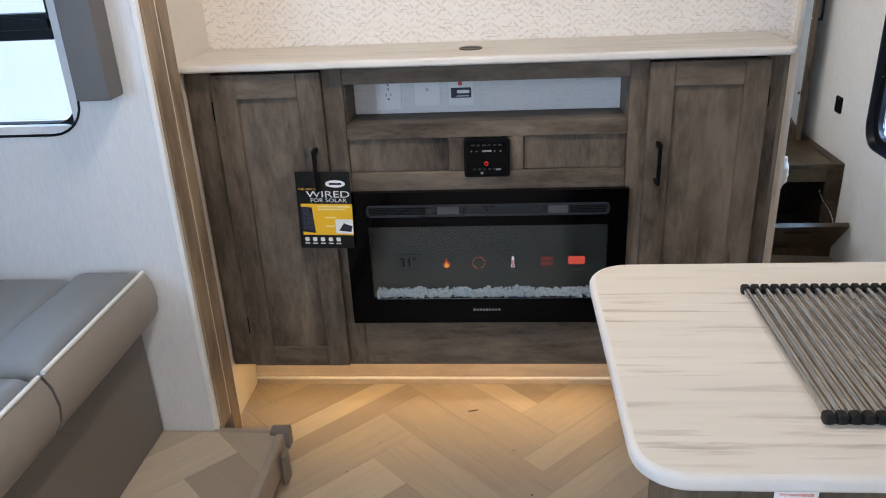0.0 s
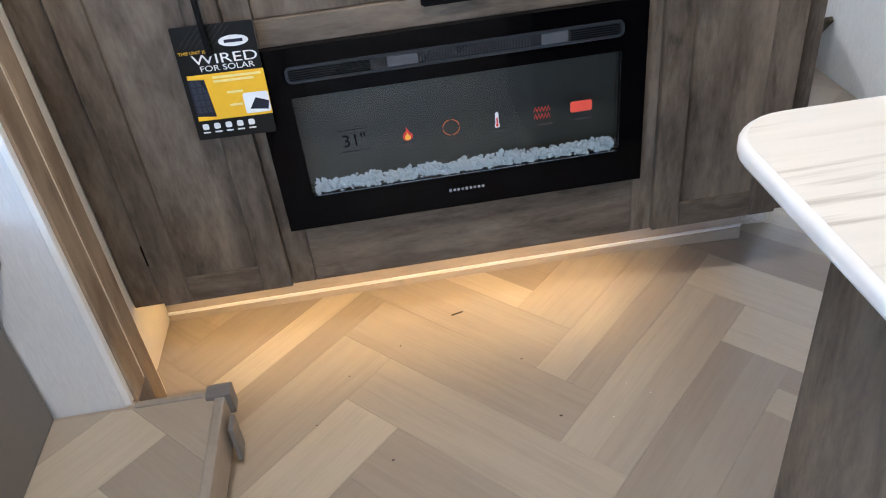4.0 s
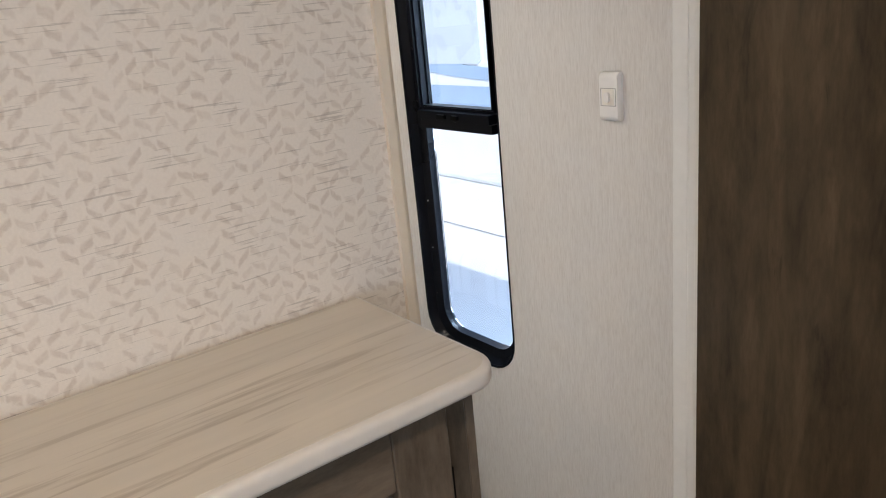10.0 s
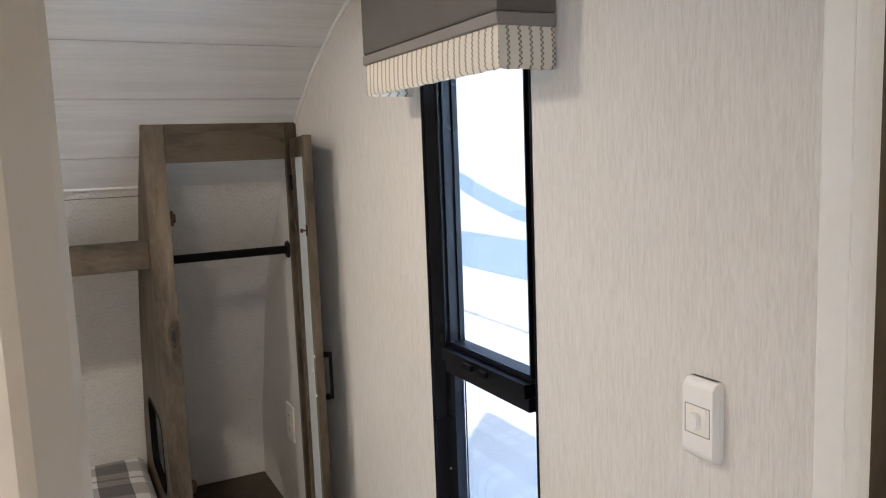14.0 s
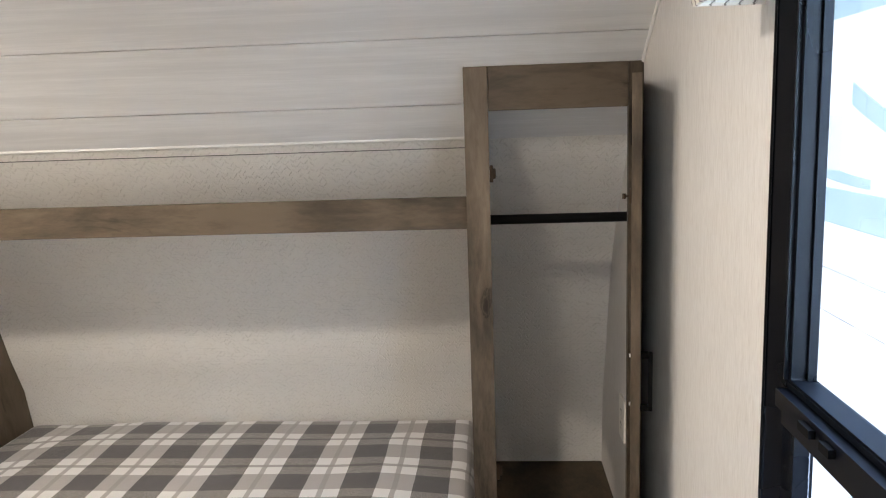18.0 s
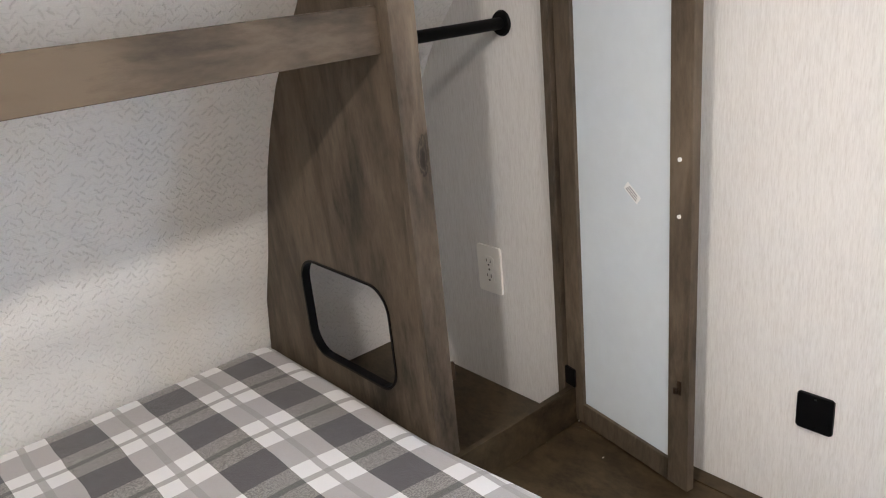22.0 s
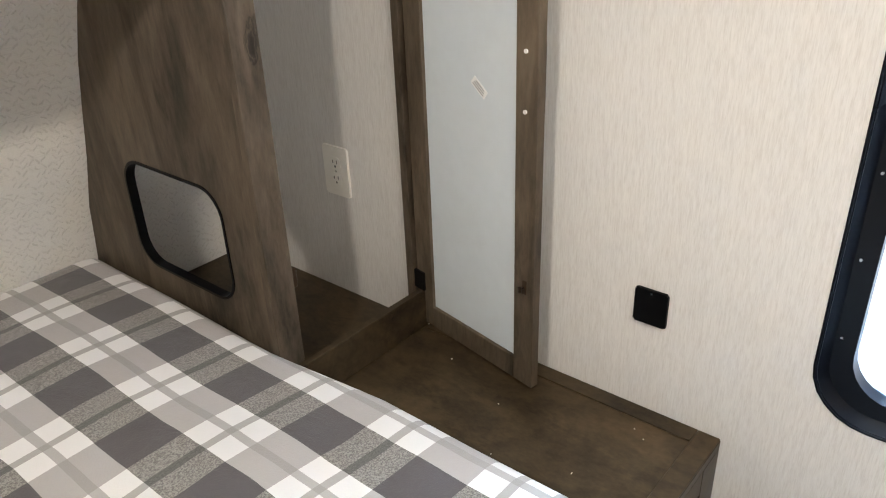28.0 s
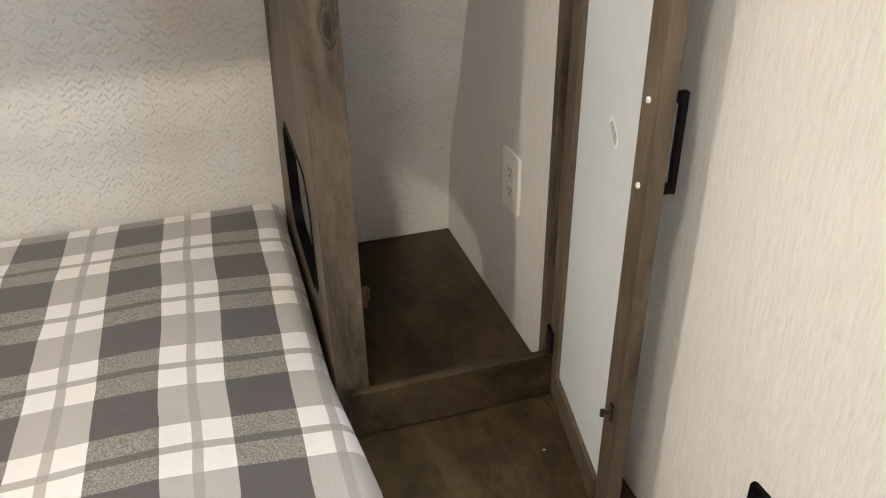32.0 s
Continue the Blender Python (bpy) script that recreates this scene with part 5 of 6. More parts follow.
part("flower_photo", bm_prism(field(-0.0255, -0.012, 0.115, 0.19), pst, 0.0019, 0.0023), plain("photo_flowers", (0.55, 0.36, 0.02), 0.3, grain=0.9, scale=40, bump=0.0), poster)
lettering("FURNITURE", pm @ pose(-0.034, 0.102, 0.0025), 0.0098, print_white, poster, "RIGHT")
lettering(".040 SMOOTH ALUMINUM FRONT", pm @ pose(-0.030, 0.0535, 0.0025), 0.0094, print_white, poster, "RIGHT")
lettering("STRONGER CAREFREE", pm @ pose(-0.040, 0.030, 0.0015), 0.0088, print_white, poster, "RIGHT")
lettering("RESILIENT SHEET FLOORING", pm @ pose(-0.030, 0.0185, 0.0015), 0.0088, print_white, poster, "RIGHT")
for k_, (ua, ub) in enumerate(((-0.42, -0.30), (-0.28, -0.17))):
    part("print_bar", bm_prism(field(ua, ub, 0.046, 0.054), pst, 0.0024, 0.0027), print_white, poster)
    part("print_bar", bm_prism(field(ua, ub + 0.02, 0.015, 0.022), pst, 0.0013, 0.0016), print_white, poster)
part("sofa_picture", bm_prism([(-0.146, 0.128), (-0.060, 0.120), (-0.034, 0.134), (-0.048, 0.160), (-0.100, 0.166), (-0.146, 0.158)], pst, 0.0024, 0.0027), plain("photo_beige", (0.36, 0.24, 0.19), 0.25, grain=0.3, scale=20, bump=0.0), poster)
part("wall_picture", bm_prism(field(-0.150, -0.070, 0.172, 0.20), pst, 0.0024, 0.0027), plain("photo_mauve", (0.23, 0.13, 0.11), 0.25, grain=0.3, scale=20, bump=0.0), poster)
cr_ = bmesh.new()
for k_ in range(6):
    u_ = -0.012 + 0.006 * math.sin(k_ * 2.3)
    bm_prism([(u_, 0.008 + k_ * 0.007), (u_ + 0.0012, 0.008 + k_ * 0.007), (u_ - 0.002, 0.020 + k_ * 0.0066), (u_ - 0.004, 0.018 + k_ * 0.0066)], pst, 0.0024, 0.0036, cr_)
part("sleeve_crease", cr_, plain("clear_film_crease", (0.35, 0.34, 0.36), 0.15, bump=0.0), poster, "creased clear plastic edge")

# ---------------------------------------------------------------- island with worktop and drying rack
IZ = 0.856
isl = thing("kitchen_island", (0.75, 0.9, 0), "grey-brown kitchen island cabinet", "cabinet")
part("end_panel", bm_box(0.268, 0.286, 0.712, 1.175, -0.045, IZ - 0.023), wood_z, isl)
part("back_panel", bm_box(0.2865, 1.10, 1.157, 1.175, -0.045, IZ - 0.023), wood_z, isl)
part("front_panel", bm_box(0.2865, 1.10, 0.712, 0.730, -0.045, IZ - 0.023), wood_z, isl)
part("body", bm_box(0.2875, 1.10, 0.731, 1.156, -0.045, IZ - 0.024), wood_x, isl)
iso = [(1.13, 1.236), (0.142, 1.236), (0.142, 0.679), (1.13, 0.679)]
iso = rounded_corner(rounded_corner(iso, 2, 0.06), 1, 0.072)
ist = thing("island_worktop", (0.6, 0.9, IZ - 0.03), "pale streaked laminate island worktop with rounded corners", "countertop")
part("edge_band", bm_slab(iso, IZ - 0.022, IZ, 0.008), worktop_edge, ist, "pale rounded edge band", smooth=True)
part("top_sheet", bm_prism([tuple(v) for v in inset(iso, 0.0085)], XY, IZ - 0.0015, IZ + 0.0004), worktop, ist)
lab = thing("instruction_label", (0.333, 0.709, 0.77), "small white printed notice on the island front", "label")
part("paper", bm_box(0.304, 0.353, 0.7105, 0.7116, 0.786, 0.820), print_white, lab)
lettering("ANTIFREEZE INLET", pose(0.3285, 0.7100, 0.8135, 90, 0, 0), 0.0056, print_red, lab)
lettering("TO WINTERIZE", pose(0.3285, 0.7100, 0.8065, 90, 0, 0), 0.0056, print_red, lab)
for i in range(2):
    part("print_bar", bm_box(0.311, 0.346, 0.7100, 0.7104, 0.790 + i * 0.005, 0.792 + i * 0.005), print_grey, lab)
rack = thing("roll_up_drying_rack", (0.6, 0.93, IZ), "steel roll-up drying rack with black rubber ends on the worktop", "dish rack")
RY0, RY1 = 0.772, 1.125
for i in range(32):
    x_ = 0.381 + i * 0.0153
    part("rod", bm_tube((x_, RY0 + 0.012, IZ + 0.0075), (x_, RY1 - 0.012, IZ + 0.0075), 0.0051, 10), steel, rack, smooth=True)
    for yy in (RY0, RY1 - 0.016):
        part("rubber_end", bm_box(x_ - 0.0064, x_ + 0.0064, yy, yy + 0.016, IZ + 0.0005, IZ + 0.0140, 0.0025, 1), rubber, rack)
for yy in (RY0 + 0.004, RY1 - 0.012):
    part("rubber_strip", bm_box(0.375, 0.862, yy, yy + 0.008, IZ + 0.0005, IZ + 0.006), rubber, rack)

# ---------------------------------------------------------------- slide-out floor, sofa, blind
sf = thing("floor_slide", (-1.2, 0.3, 0), "raised slide-out floor with herringbone planks and a bronze nosing", "floor", kind="structure")
part("deck", bm_box(SX0, -0.635, SY0, 1.719, 0.03, 0.124), joint_mat, sf)
part("nosing", bm_box(-0.634, -0.612, SY0, 1.705, 0.045, 0.136, 0.004, 2), nose_metal, sf, "bronze-coloured nosing")
part("end_strip", bm_box(-0.80, -0.634, 1.706, 1.722, 0.10, 0.134, 0.002, 1), nose_metal, sf)
part("corner_cap", bm_box(-0.652, -0.600, 1.692, 1.728, 0.085, 0.142, 0.003, 2), cap_metal, sf, "grey plastic corner cap")
part("roller_bracket", bm_box(-0.606, -0.596, 1.62, 1.665, 0.02, 0.112, 0.003, 2), cap_metal, sf, "grey bracket below the nosing")


def cushion(x0, x1, y0, y1, z0, z1, r, seg=5, puff=0.0):
    b = bm_box(x0, x1, y0, y1, z0, z1, r, seg)
    bmesh.ops.subdivide_edges(b, edges=[e for e in b.edges if e.calc_length() > 0.12], cuts=4, use_grid_fill=True)
    cx, cy = (x0 + x1) / 2, (y0 + y1) / 2
    for v in b.verts:
        if v.co.z > (z0 + z1) / 2:
            v.co.z += puff * (1 - ((v.co.x - cx) / (x1 - x0) * 2) ** 2) * (1 - ((v.co.y - cy) / (y1 - y0) * 2) ** 2)
    return b


sofa = thing("sofa", (-1.4, 0.75, 0.13), "grey faux-leather sofa with taupe skirt and white piping", "sofa")
for k, (ya, yb) in enumerate(((1.236, 1.712), (0.54, 1.228), (-0.15, 0.532))):
    part("seat_cushion", cushion(-1.70, -1.103, ya, yb, 0.42, 0.616, 0.035, 4, 0.012), leather_top, sofa, smooth=True)
    part("front_bolster", cushion(-1.096, -0.927, ya, yb, 0.50, 0.634, 0.04, 5, 0.010), leather_top, sofa, smooth=True)
    sk = bm_prism([(-1.037, 0.465), (-0.955, 0.468), (-0.924, 0.484), (-0.905, 0.515), (-0.899, 0.553), (-0.905, 0.595), (-0.921, 0.622), (-0.977, 0.60), (-1.037, 0.55)],
                  lambda u, v, d: (u, d, v), ya, yb)
    part("front_skirt", sk, leather_skirt, sofa, smooth=True)
    part("piping", bm_tube((-0.921, ya + 0.004, 0.6260), (-0.921, yb - 0.004, 0.6260), 0.0052, 10), piping_mat, sofa, "white piping", smooth=True)
part("base", bm_box(-1.85, -0.962, -0.15, 1.712, 0.131, 0.475, 0.006, 2), leather_base, sofa)
part("backrest", cushion(-1.93, -1.66, -0.15, 1.712, 0.5, 1.0, 0.06, 5), leather_top, sofa, smooth=True)

vb_ = thing("window_valance", (-1.38, 1.66, 1.10), "charcoal vinyl window valance box in the slide-out", "valance")
part("side_board", bm_box(-0.955, -0.876, 1.650, 1.7185, 1.078, 1.66, 0.004, 2), grey_vinyl, vb_)
part("top_board", bm_box(-1.85, -0.9551, 1.650, 1.7185, 1.60, 1.66, 0.004, 2), grey_vinyl, vb_)

# ---------------------------------------------------------------- bedroom
# wardrobe profile against the curved front
FY_AT = lambda z: next((a.x + (c.x - a.x) * (a.y - z) / (a.y - c.y) for a, c in zip(FRONT_LINE, FRONT_LINE[1:]) if c.y <= z <= a.y), 4.12)
CEIL_AT = lambda y: next((a.y + (c.y - a.y) * (y - a.x) / (c.x - a.x) for a, c in zip(CEIL_LINE, CEIL_LINE[1:]) if a.x <= y <= c.x), 1.457)
WF = 3.938


def side_panel_mesh(x0, x1):
    """The wardrobe's flank: front edge upright, back edge along the curved front wall, with a rounded pass-through."""
    back = [(FY_AT(z) - 0.001, z) for z in (0.02, 0.2, 0.35, 0.49, 0.64, 0.77, 0.88, 0.99, 1.09, 1.18, 1.26, 1.327, 1.40, 1.45)]
    top = [(y, CEIL_AT(y) - 0.001) for y in (4.08, 4.03, 3.98)]
    outer = [(WF + 0.018, 0.02)] + back + top + [(WF + 0.018, CEIL_AT(WF + 0.018) - 0.002)]
    hole = [(u + 4.207, v + 0.685) for u, v in rounded(0.318, 0.228, 0.055, 8)]
    b = bmesh.new()
    # panel with hole, filled by triangulation
    faces = []
    for d in (x0, x1):
        vo = [b.verts.new((d, u, v)) for u, v in outer]
        vh = [b.verts.new((d, u, v)) for u, v in hole]
        es = [b.edges.new((vs_[i], vs_[(i + 1) % len(vs_)])) for vs_ in (vo, vh) for i in range(len(vs_))]
        bmesh.ops.triangle_fill(b, use_beauty=True, use_dissolve=False, edges=es)
        faces.append((vo, vh))
    for a, c in zip(faces[0], faces[1]):
        for i in range(len(a)):
            b.faces.new((a[i], a[(i + 1) % len(a)], c[(i + 1) % len(a)], c[i]))
    bmesh.ops.recalc_face_normals(b, faces=b.faces[:])
    return b


def hinge_cup(parent, x, y, z, flip=1):
    b = bm_box(min(x, x + 0.014 * flip), max(x, x + 0.014 * flip), y, y + 0.012, z - 0.012, z + 0.012, 0.002, 1)
    bm_box(min(x, x + 0.008 * flip), max(x, x + 0.008 * flip), y - 0.006, y, z - 0.02, z + 0.02, 0.001, 1, bm=b)
    part("catch", b, brass, parent, "small bronze catch")


wr = thing("wardrobe", (1.25, 4.1, 0), "grey-brown built-in wardrobe with a curved back and an open door", "wardrobe")
pb = side_panel_mesh(1.047, 1.062)
part("side_panel", pb, shaded_wood_z, wr, "side panel with a knot and a rounded pass-through")
hole_c = lambda u, v, d: (d, u + 4.207, v + 0.685)
part("opening_trim", bm_ring(rounded(0.327, 0.237, 0.059, 8), rounded(0.316, 0.226, 0.054, 8), hole_c, 1.0446, 1.0644), black_plastic, wr, "black edge trim round the pass-through", smooth=True)
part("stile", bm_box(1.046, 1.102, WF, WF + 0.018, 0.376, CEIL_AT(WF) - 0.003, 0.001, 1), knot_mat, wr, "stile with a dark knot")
part("stile", bm_box(1.422, XR - 0.0005, WF, WF + 0.018, 0.376, CEIL_AT(WF) - 0.003, 0.001, 1), shaded_wood_z, wr)
part("top_rail", bm_box(1.1025, 1.4215, WF + 0.0004, WF + 0.018, 1.525, CEIL_AT(WF) - 0.003, 0.001, 1), shaded_wood_x, wr)
part("toe_rail", bm_box(1.063, XR - 0.001, 3.910, 3.926, 0.376, 0.468, 0.0012, 1), dark_wood, wr)
part("wardrobe_floor", bm_box(1.063, XR - 0.001, 3.9265, 4.61, 0.338, 0.356), dark_wood, wr)
part("hanging_rod", bm_tube((1.063, 4.095, 1.252), (XR - 0.006, 4.095, 1.252), 0.0125, 16), black_metal, wr, "black hanging rod", smooth=True)
fl = bm_tube((XR - 0.0065, 4.095, 1.252), (XR - 0.0006, 4.095, 1.252), 0.024, 24, r2=0.027)
part("rod_flange", fl, black_metal, wr, smooth=True)
hinge_cup(wr, 1.1025, WF + 0.006, 1.380)
hinge_cup(wr, 1.1025, WF + 0.006, 0.638)
# open door, hinged at the outer stile
hx, hy, ang = 1.4325, 3.934, 10.77
W_, Z0_, Z1_ = 0.350, 0.384, 1.580
md = pose(hx, hy, 0, 0, 0, 180 + 90 - ang)      # local x runs along the leaf away from the hinge; local -y is mirrored to the wall side


def door_part(name, b, mat_, parent, label="", smooth=False):
    bmesh.ops.transform(b, matrix=md @ Matrix.Diagonal((1, -1, 1, 1)), verts=b.verts)
    bmesh.ops.reverse_faces(b, faces=b.faces[:])
    return part(name, b, mat_, parent, label, smooth)


leaf = door_part("door", bm_box(0.045, W_ - 0.045, -0.013, -0.008, Z0_ + 0.045, Z1_ - 0.045), door_back, wr, "open door with a white inner face")
for a_, c_ in ((0.0, 0.05), (W_ - 0.05, W_)):
    door_part("door_stile", bm_box(a_, c_, -0.019, 0.0, Z0_, Z1_, 0.0012, 1), shaded_wood_z, leaf)
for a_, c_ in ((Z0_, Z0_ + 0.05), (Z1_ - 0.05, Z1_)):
    door_part("door_rail", bm_box(0.0503, W_ - 0.0503, -0.0187, -0.0003, a_, c_, 0.0012, 1), shaded_wood_z, leaf)
hb2 = bm_box(W_ - 0.031, W_ - 0.021, -0.042, -0.034, 0.925, 1.045, 0.0015, 2)
for z_ in (0.925, 1.033):
    bm_box(W_ - 0.032, W_ - 0.020, -0.034, -0.019, z_, z_ + 0.012, 0.0015, 1, bm=hb2)
door_part("handle", hb2, black_metal, leaf, "matt black bar handle")
for z_ in (0.937, 1.037):
    door_part("screw", bm_tube((W_ - 0.026, 0.0, z_), (W_ - 0.026, 0.003, z_), 0.0036, 12), white_plastic, leaf)
for z_ in (0.605, 1.352):
    ck = bm_box(W_ - 0.025, W_ - 0.016, 0.0, 0.004, z_ - 0.014, z_ + 0.014, 0.001, 1)
    bm_tube((W_ - 0.0205, 0.004, z_), (W_ - 0.0205, 0.015, z_), 0.0022, 8, ck)
    bm_tube((W_ - 0.0205, 0.014, z_ - 0.005), (W_ - 0.0205, 0.014, z_ + 0.005), 0.0034, 8, ck)
    door_part("catch_plate", ck, brass, leaf, "small bronze catch plate")
for z_ in (0.49, 1.46):
    door_part("hinge", bm_box(-0.006, 0.028, -0.002, 0.006, z_ - 0.022, z_ + 0.022, 0.0015, 1), black_metal, leaf)
stb = bm_prism(rounded(0.042, 0.017, 0.001, 2), lambda u, v, d: tuple(pose(0.202, 0, 0.953) @ Vector((u * 0.80 - v * 0.6, d, -u * 0.6 - v * 0.80))), -0.008, -0.0073)
door_part("paper_sticker", stb, print_white, leaf, "small white sticker")
stp = bmesh.new()
for i in range(3):
    bm_prism(rounded(0.034 - 0.004 * i, 0.0022, 0.0005, 2), lambda u, v, d, i=i: tuple(pose(0.202, 0, 0.953) @ Vector((u * 0.80 - (v + 0.0045 - i * 0.0045) * 0.6, d, -u * 0.6 - (v + 0.0045 - i * 0.0045) * 0.80))), -0.0073, -0.0069, stp)
door_part("sticker_print", stp, print_grey, leaf)

# nightstand beside the bed
ns = thing("nightstand", (1.25, 3.6, 0), "dark brown built-in nightstand with its drop-down front hanging open", "nightstand")
NY0, NZ = 3.245, 0.375
part("top", bm_box(1.065, XR - 0.001, NY0, 3.9095, NZ - 0.018, NZ, 0.001, 1), dark_wood, ns)
part("wall_strip", bm_box(XR - 0.038, XR - 0.0015, NY0 + 0.042, 3.9, NZ + 0.0003, NZ + 0.004, 0.001, 1), dark_wood, ns)
part("front_strip", bm_box(1.085, XR - 0.0015, NY0 + 0.001, NY0 + 0.041, NZ + 0.0003, NZ + 0.004, 0.001, 1), dark_wood, ns)
part("side", bm_box(XR - 0.02, XR - 0.001, NY0 + 0.004, 3.9, FLOOR_LOW, NZ - 0.0185), dark_wood, ns)
part("side", bm_box(1.085, 1.10, NY0 + 0.004, 3.9, FLOOR_LOW, NZ - 0.0185), dark_wood, ns)
part("front_stile", bm_box(1.385, XR - 0.0015, NY0, NY0 + 0.018, FLOOR_LOW, NZ - 0.0185, 0.001, 1), dark_wood, ns)
part("front_stile", bm_box(1.075, 1.115, NY0, NY0 + 0.018, FLOOR_LOW, NZ - 0.0185, 0.001, 1), dark_wood, ns)
part("front_rail", bm_box(1.1155, 1.3845, NY0 + 0.0004, NY0 + 0.018, 0.300, NZ - 0.0185, 0.001, 1), dark_wood, ns)
part("front_rail", bm_box(1.1155, 1.3845, NY0 + 0.0004, NY0 + 0.018, FLOOR_LOW, 0.03, 0.001, 1), dark_wood, ns)
# near-black inner faces: the shade inside the open box is put into their colour
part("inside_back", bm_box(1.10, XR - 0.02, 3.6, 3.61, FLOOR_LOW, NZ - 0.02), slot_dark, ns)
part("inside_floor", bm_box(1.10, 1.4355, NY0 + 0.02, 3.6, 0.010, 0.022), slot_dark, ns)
# the drop front leans out at its top; a finger slot is cut into its outer face
FW, FH = 0.362, 0.212
swing = pose(1.265, NY0 - 0.004, 0.012, 42.5, 0, 0)
leaf_at = lambda u, v, d: tuple(swing @ Vector((u, d, v + FH / 2)))
flap = bm_ring(rounded(FW, FH, 0.002, 4), [(u - 0.01, v + 0.052) for u, v in rounded(0.125, 0.024, 0.010, 4)], leaf_at, -0.019, -0.008)
bm_prism(rounded(FW, FH, 0.002, 4), leaf_at, -0.0078, 0.0, flap)
part("drop_front", flap, dark_wood, ns, "drop-down front hanging open")
cordb = bmesh.new()
pts = [Vector((1.368 + 0.0042 * i - 0.005 * math.sin(i * 0.7), NY0 + 0.012 - 0.011 * i, 0.262 - i * 0.0125)) for i in range(11)]
for a, c in zip(pts, pts[1:]):
    bm_tube(a.lerp(c, 0.12), a.lerp(c, 0.88), 0.0017, 6, cordb)
part("stay_chain", cordb, nickel, ns, "light stay chain")

# the bed
bed = thing("bed", (0.265, 3.6, 0), "queen bed platform with a thick mattress in grey and white plaid", "bed")
MX0, MX1, MY0, MY1, MZ = -0.505, 1.040, 2.70, 4.585, 0.533
part("platform", bm_box(-0.49, 1.02, 2.78, 4.56, FLOOR_LOW, 0.30), wood_x, bed)
mb = bm_box(MX0, MX1, MY0, MY1, 0.302, MZ, 0.05, 6)
bmesh.ops.subdivide_edges(mb, edges=[e for e in mb.edges if e.calc_length() > 0.3], cuts=26, use_grid_fill=True)
for v in mb.verts:
    if v.co.z > 0.46:
        e = min(v.co.x - MX0, MX1 - v.co.x, v.co.y - MY0, MY1 - v.co.y)
        n_ = noise.noise(Vector((v.co.x * 3.1, v.co.y * 2.3, 0.3)))
        v.co.z += 0.010 * n_ + 0.020 * min(1.0, max(0.0, e) / 0.25) - 0.006
    if v.co.z > 0.40:
        s_ = min(1.0, max(0.0, (3.14 - 0.10 * min(1.0, max(0.0, (v.co.x - 0.5) / 0.4)) - v.co.y) / 0.14))
        v.co.z -= 0.052 * s_ * s_ * (3 - 2 * s_)
    b_ = noise.noise(Vector((v.co.x * 2.0, v.co.y * 2.6, 5.0)))
    if v.co.x > MX1 - 0.06:
        v.co.x += 0.005 * b_ + (0.023 * min(1.0, (3.92 - v.co.y) / 0.25) if v.co.y < 3.92 else 0.0)
for v in mb.verts:
    if v.co.x > 0.85 and v.co.y < 2.98:
        f_ = min(1.0, (2.98 - v.co.y) / 0.2)
        v.co.x -= 0.11 * f_ * f_ * (3 - 2 * f_) * min(1.0, (v.co.x - 0.85) / 0.15)
part("mattress", mb, plaid_mat, bed, "grey, taupe and white plaid mattress", smooth=True)

crumple = bmesh.new()
bmesh.ops.create_icosphere(crumple, subdivisions=4, radius=1.0)
for v in crumple.verts:
    k_ = 1 + 0.28 * noise.noise(v.co * 2.2) + 0.14 * noise.noise(v.co * 5.1)
    v.co = Vector((0.985 + v.co.x * 0.042 * k_, 2.735 + v.co.y * 0.05 * k_, 0.522 + v.co.z * 0.074 * k_))
part("cover_corner", crumple, mattress_white, bed, "rumpled white cover hanging at the foot corner", smooth=True)

# shelf above the bed head
sh = thing("shelf", (0.265, 4.08, 1.245), "grey-brown shelf board across the bed head", "shelf")
part("front_lip", bm_box(-0.516, 1.0462, 3.968, 3.988, 1.248, 1.325, 0.0012, 1), shaded_wood_x, sh)
part("deck", bm_box(-0.516, 1.0462, 3.9885, FY_AT(1.26) - 0.01, 1.249, 1.261), shaded_wood_x, sh)
part("end_block", bm_box(1.020, 1.0462, 3.9885, 4.01, 1.2595, 1.322), shaded_wood_z, sh)

# the other wardrobe, door shut
MIR = 2 * 0.265
wl = thing("wardrobe", (MIR - 1.25, 4.1, 0), "grey-brown built-in wardrobe with its door shut", "wardrobe")
pb2 = side_panel_mesh(MIR - 1.062, MIR - 1.047)
part("side_panel", pb2, shaded_wood_z, wl)
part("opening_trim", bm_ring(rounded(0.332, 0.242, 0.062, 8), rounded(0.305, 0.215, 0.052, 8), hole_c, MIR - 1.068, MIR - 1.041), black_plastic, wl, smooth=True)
part("stile", bm_box(MIR - 1.102, MIR - 1.046, WF, WF + 0.018, 0.376, CEIL_AT(WF) - 0.003), shaded_wood_z, wl)
part("stile", bm_box(XL + 0.0005, MIR - 1.422, WF, WF + 0.018, 0.376, CEIL_AT(WF) - 0.003), shaded_wood_z, wl)
part("top_rail", bm_box(MIR - 1.4215, MIR - 1.1025, WF + 0.0004, WF + 0.018, 1.525, CEIL_AT(WF) - 0.003), shaded_wood_x, wl)
part("door", bm_box(MIR - 1.43, MIR - 1.09, WF - 0.02, WF - 0.001, 0.47, 1.56, 0.0015, 1), shaded_wood_z, wl)
part("wardrobe_floor", bm_box(XL + 0.001, MIR - 1.063, 3.9565, 4.60, 0.448, 0.465), dark_wood, wl)
nl = thing("nightstand", (MIR - 1.25, 3.6, 0), "dark brown built-in nightstand", "nightstand")
part("body", bm_box(XL + 0.001, MIR - 1.085, NY0 + 0.004, 3.93, 0.0, NZ - 0.0185), dark_wood, nl)
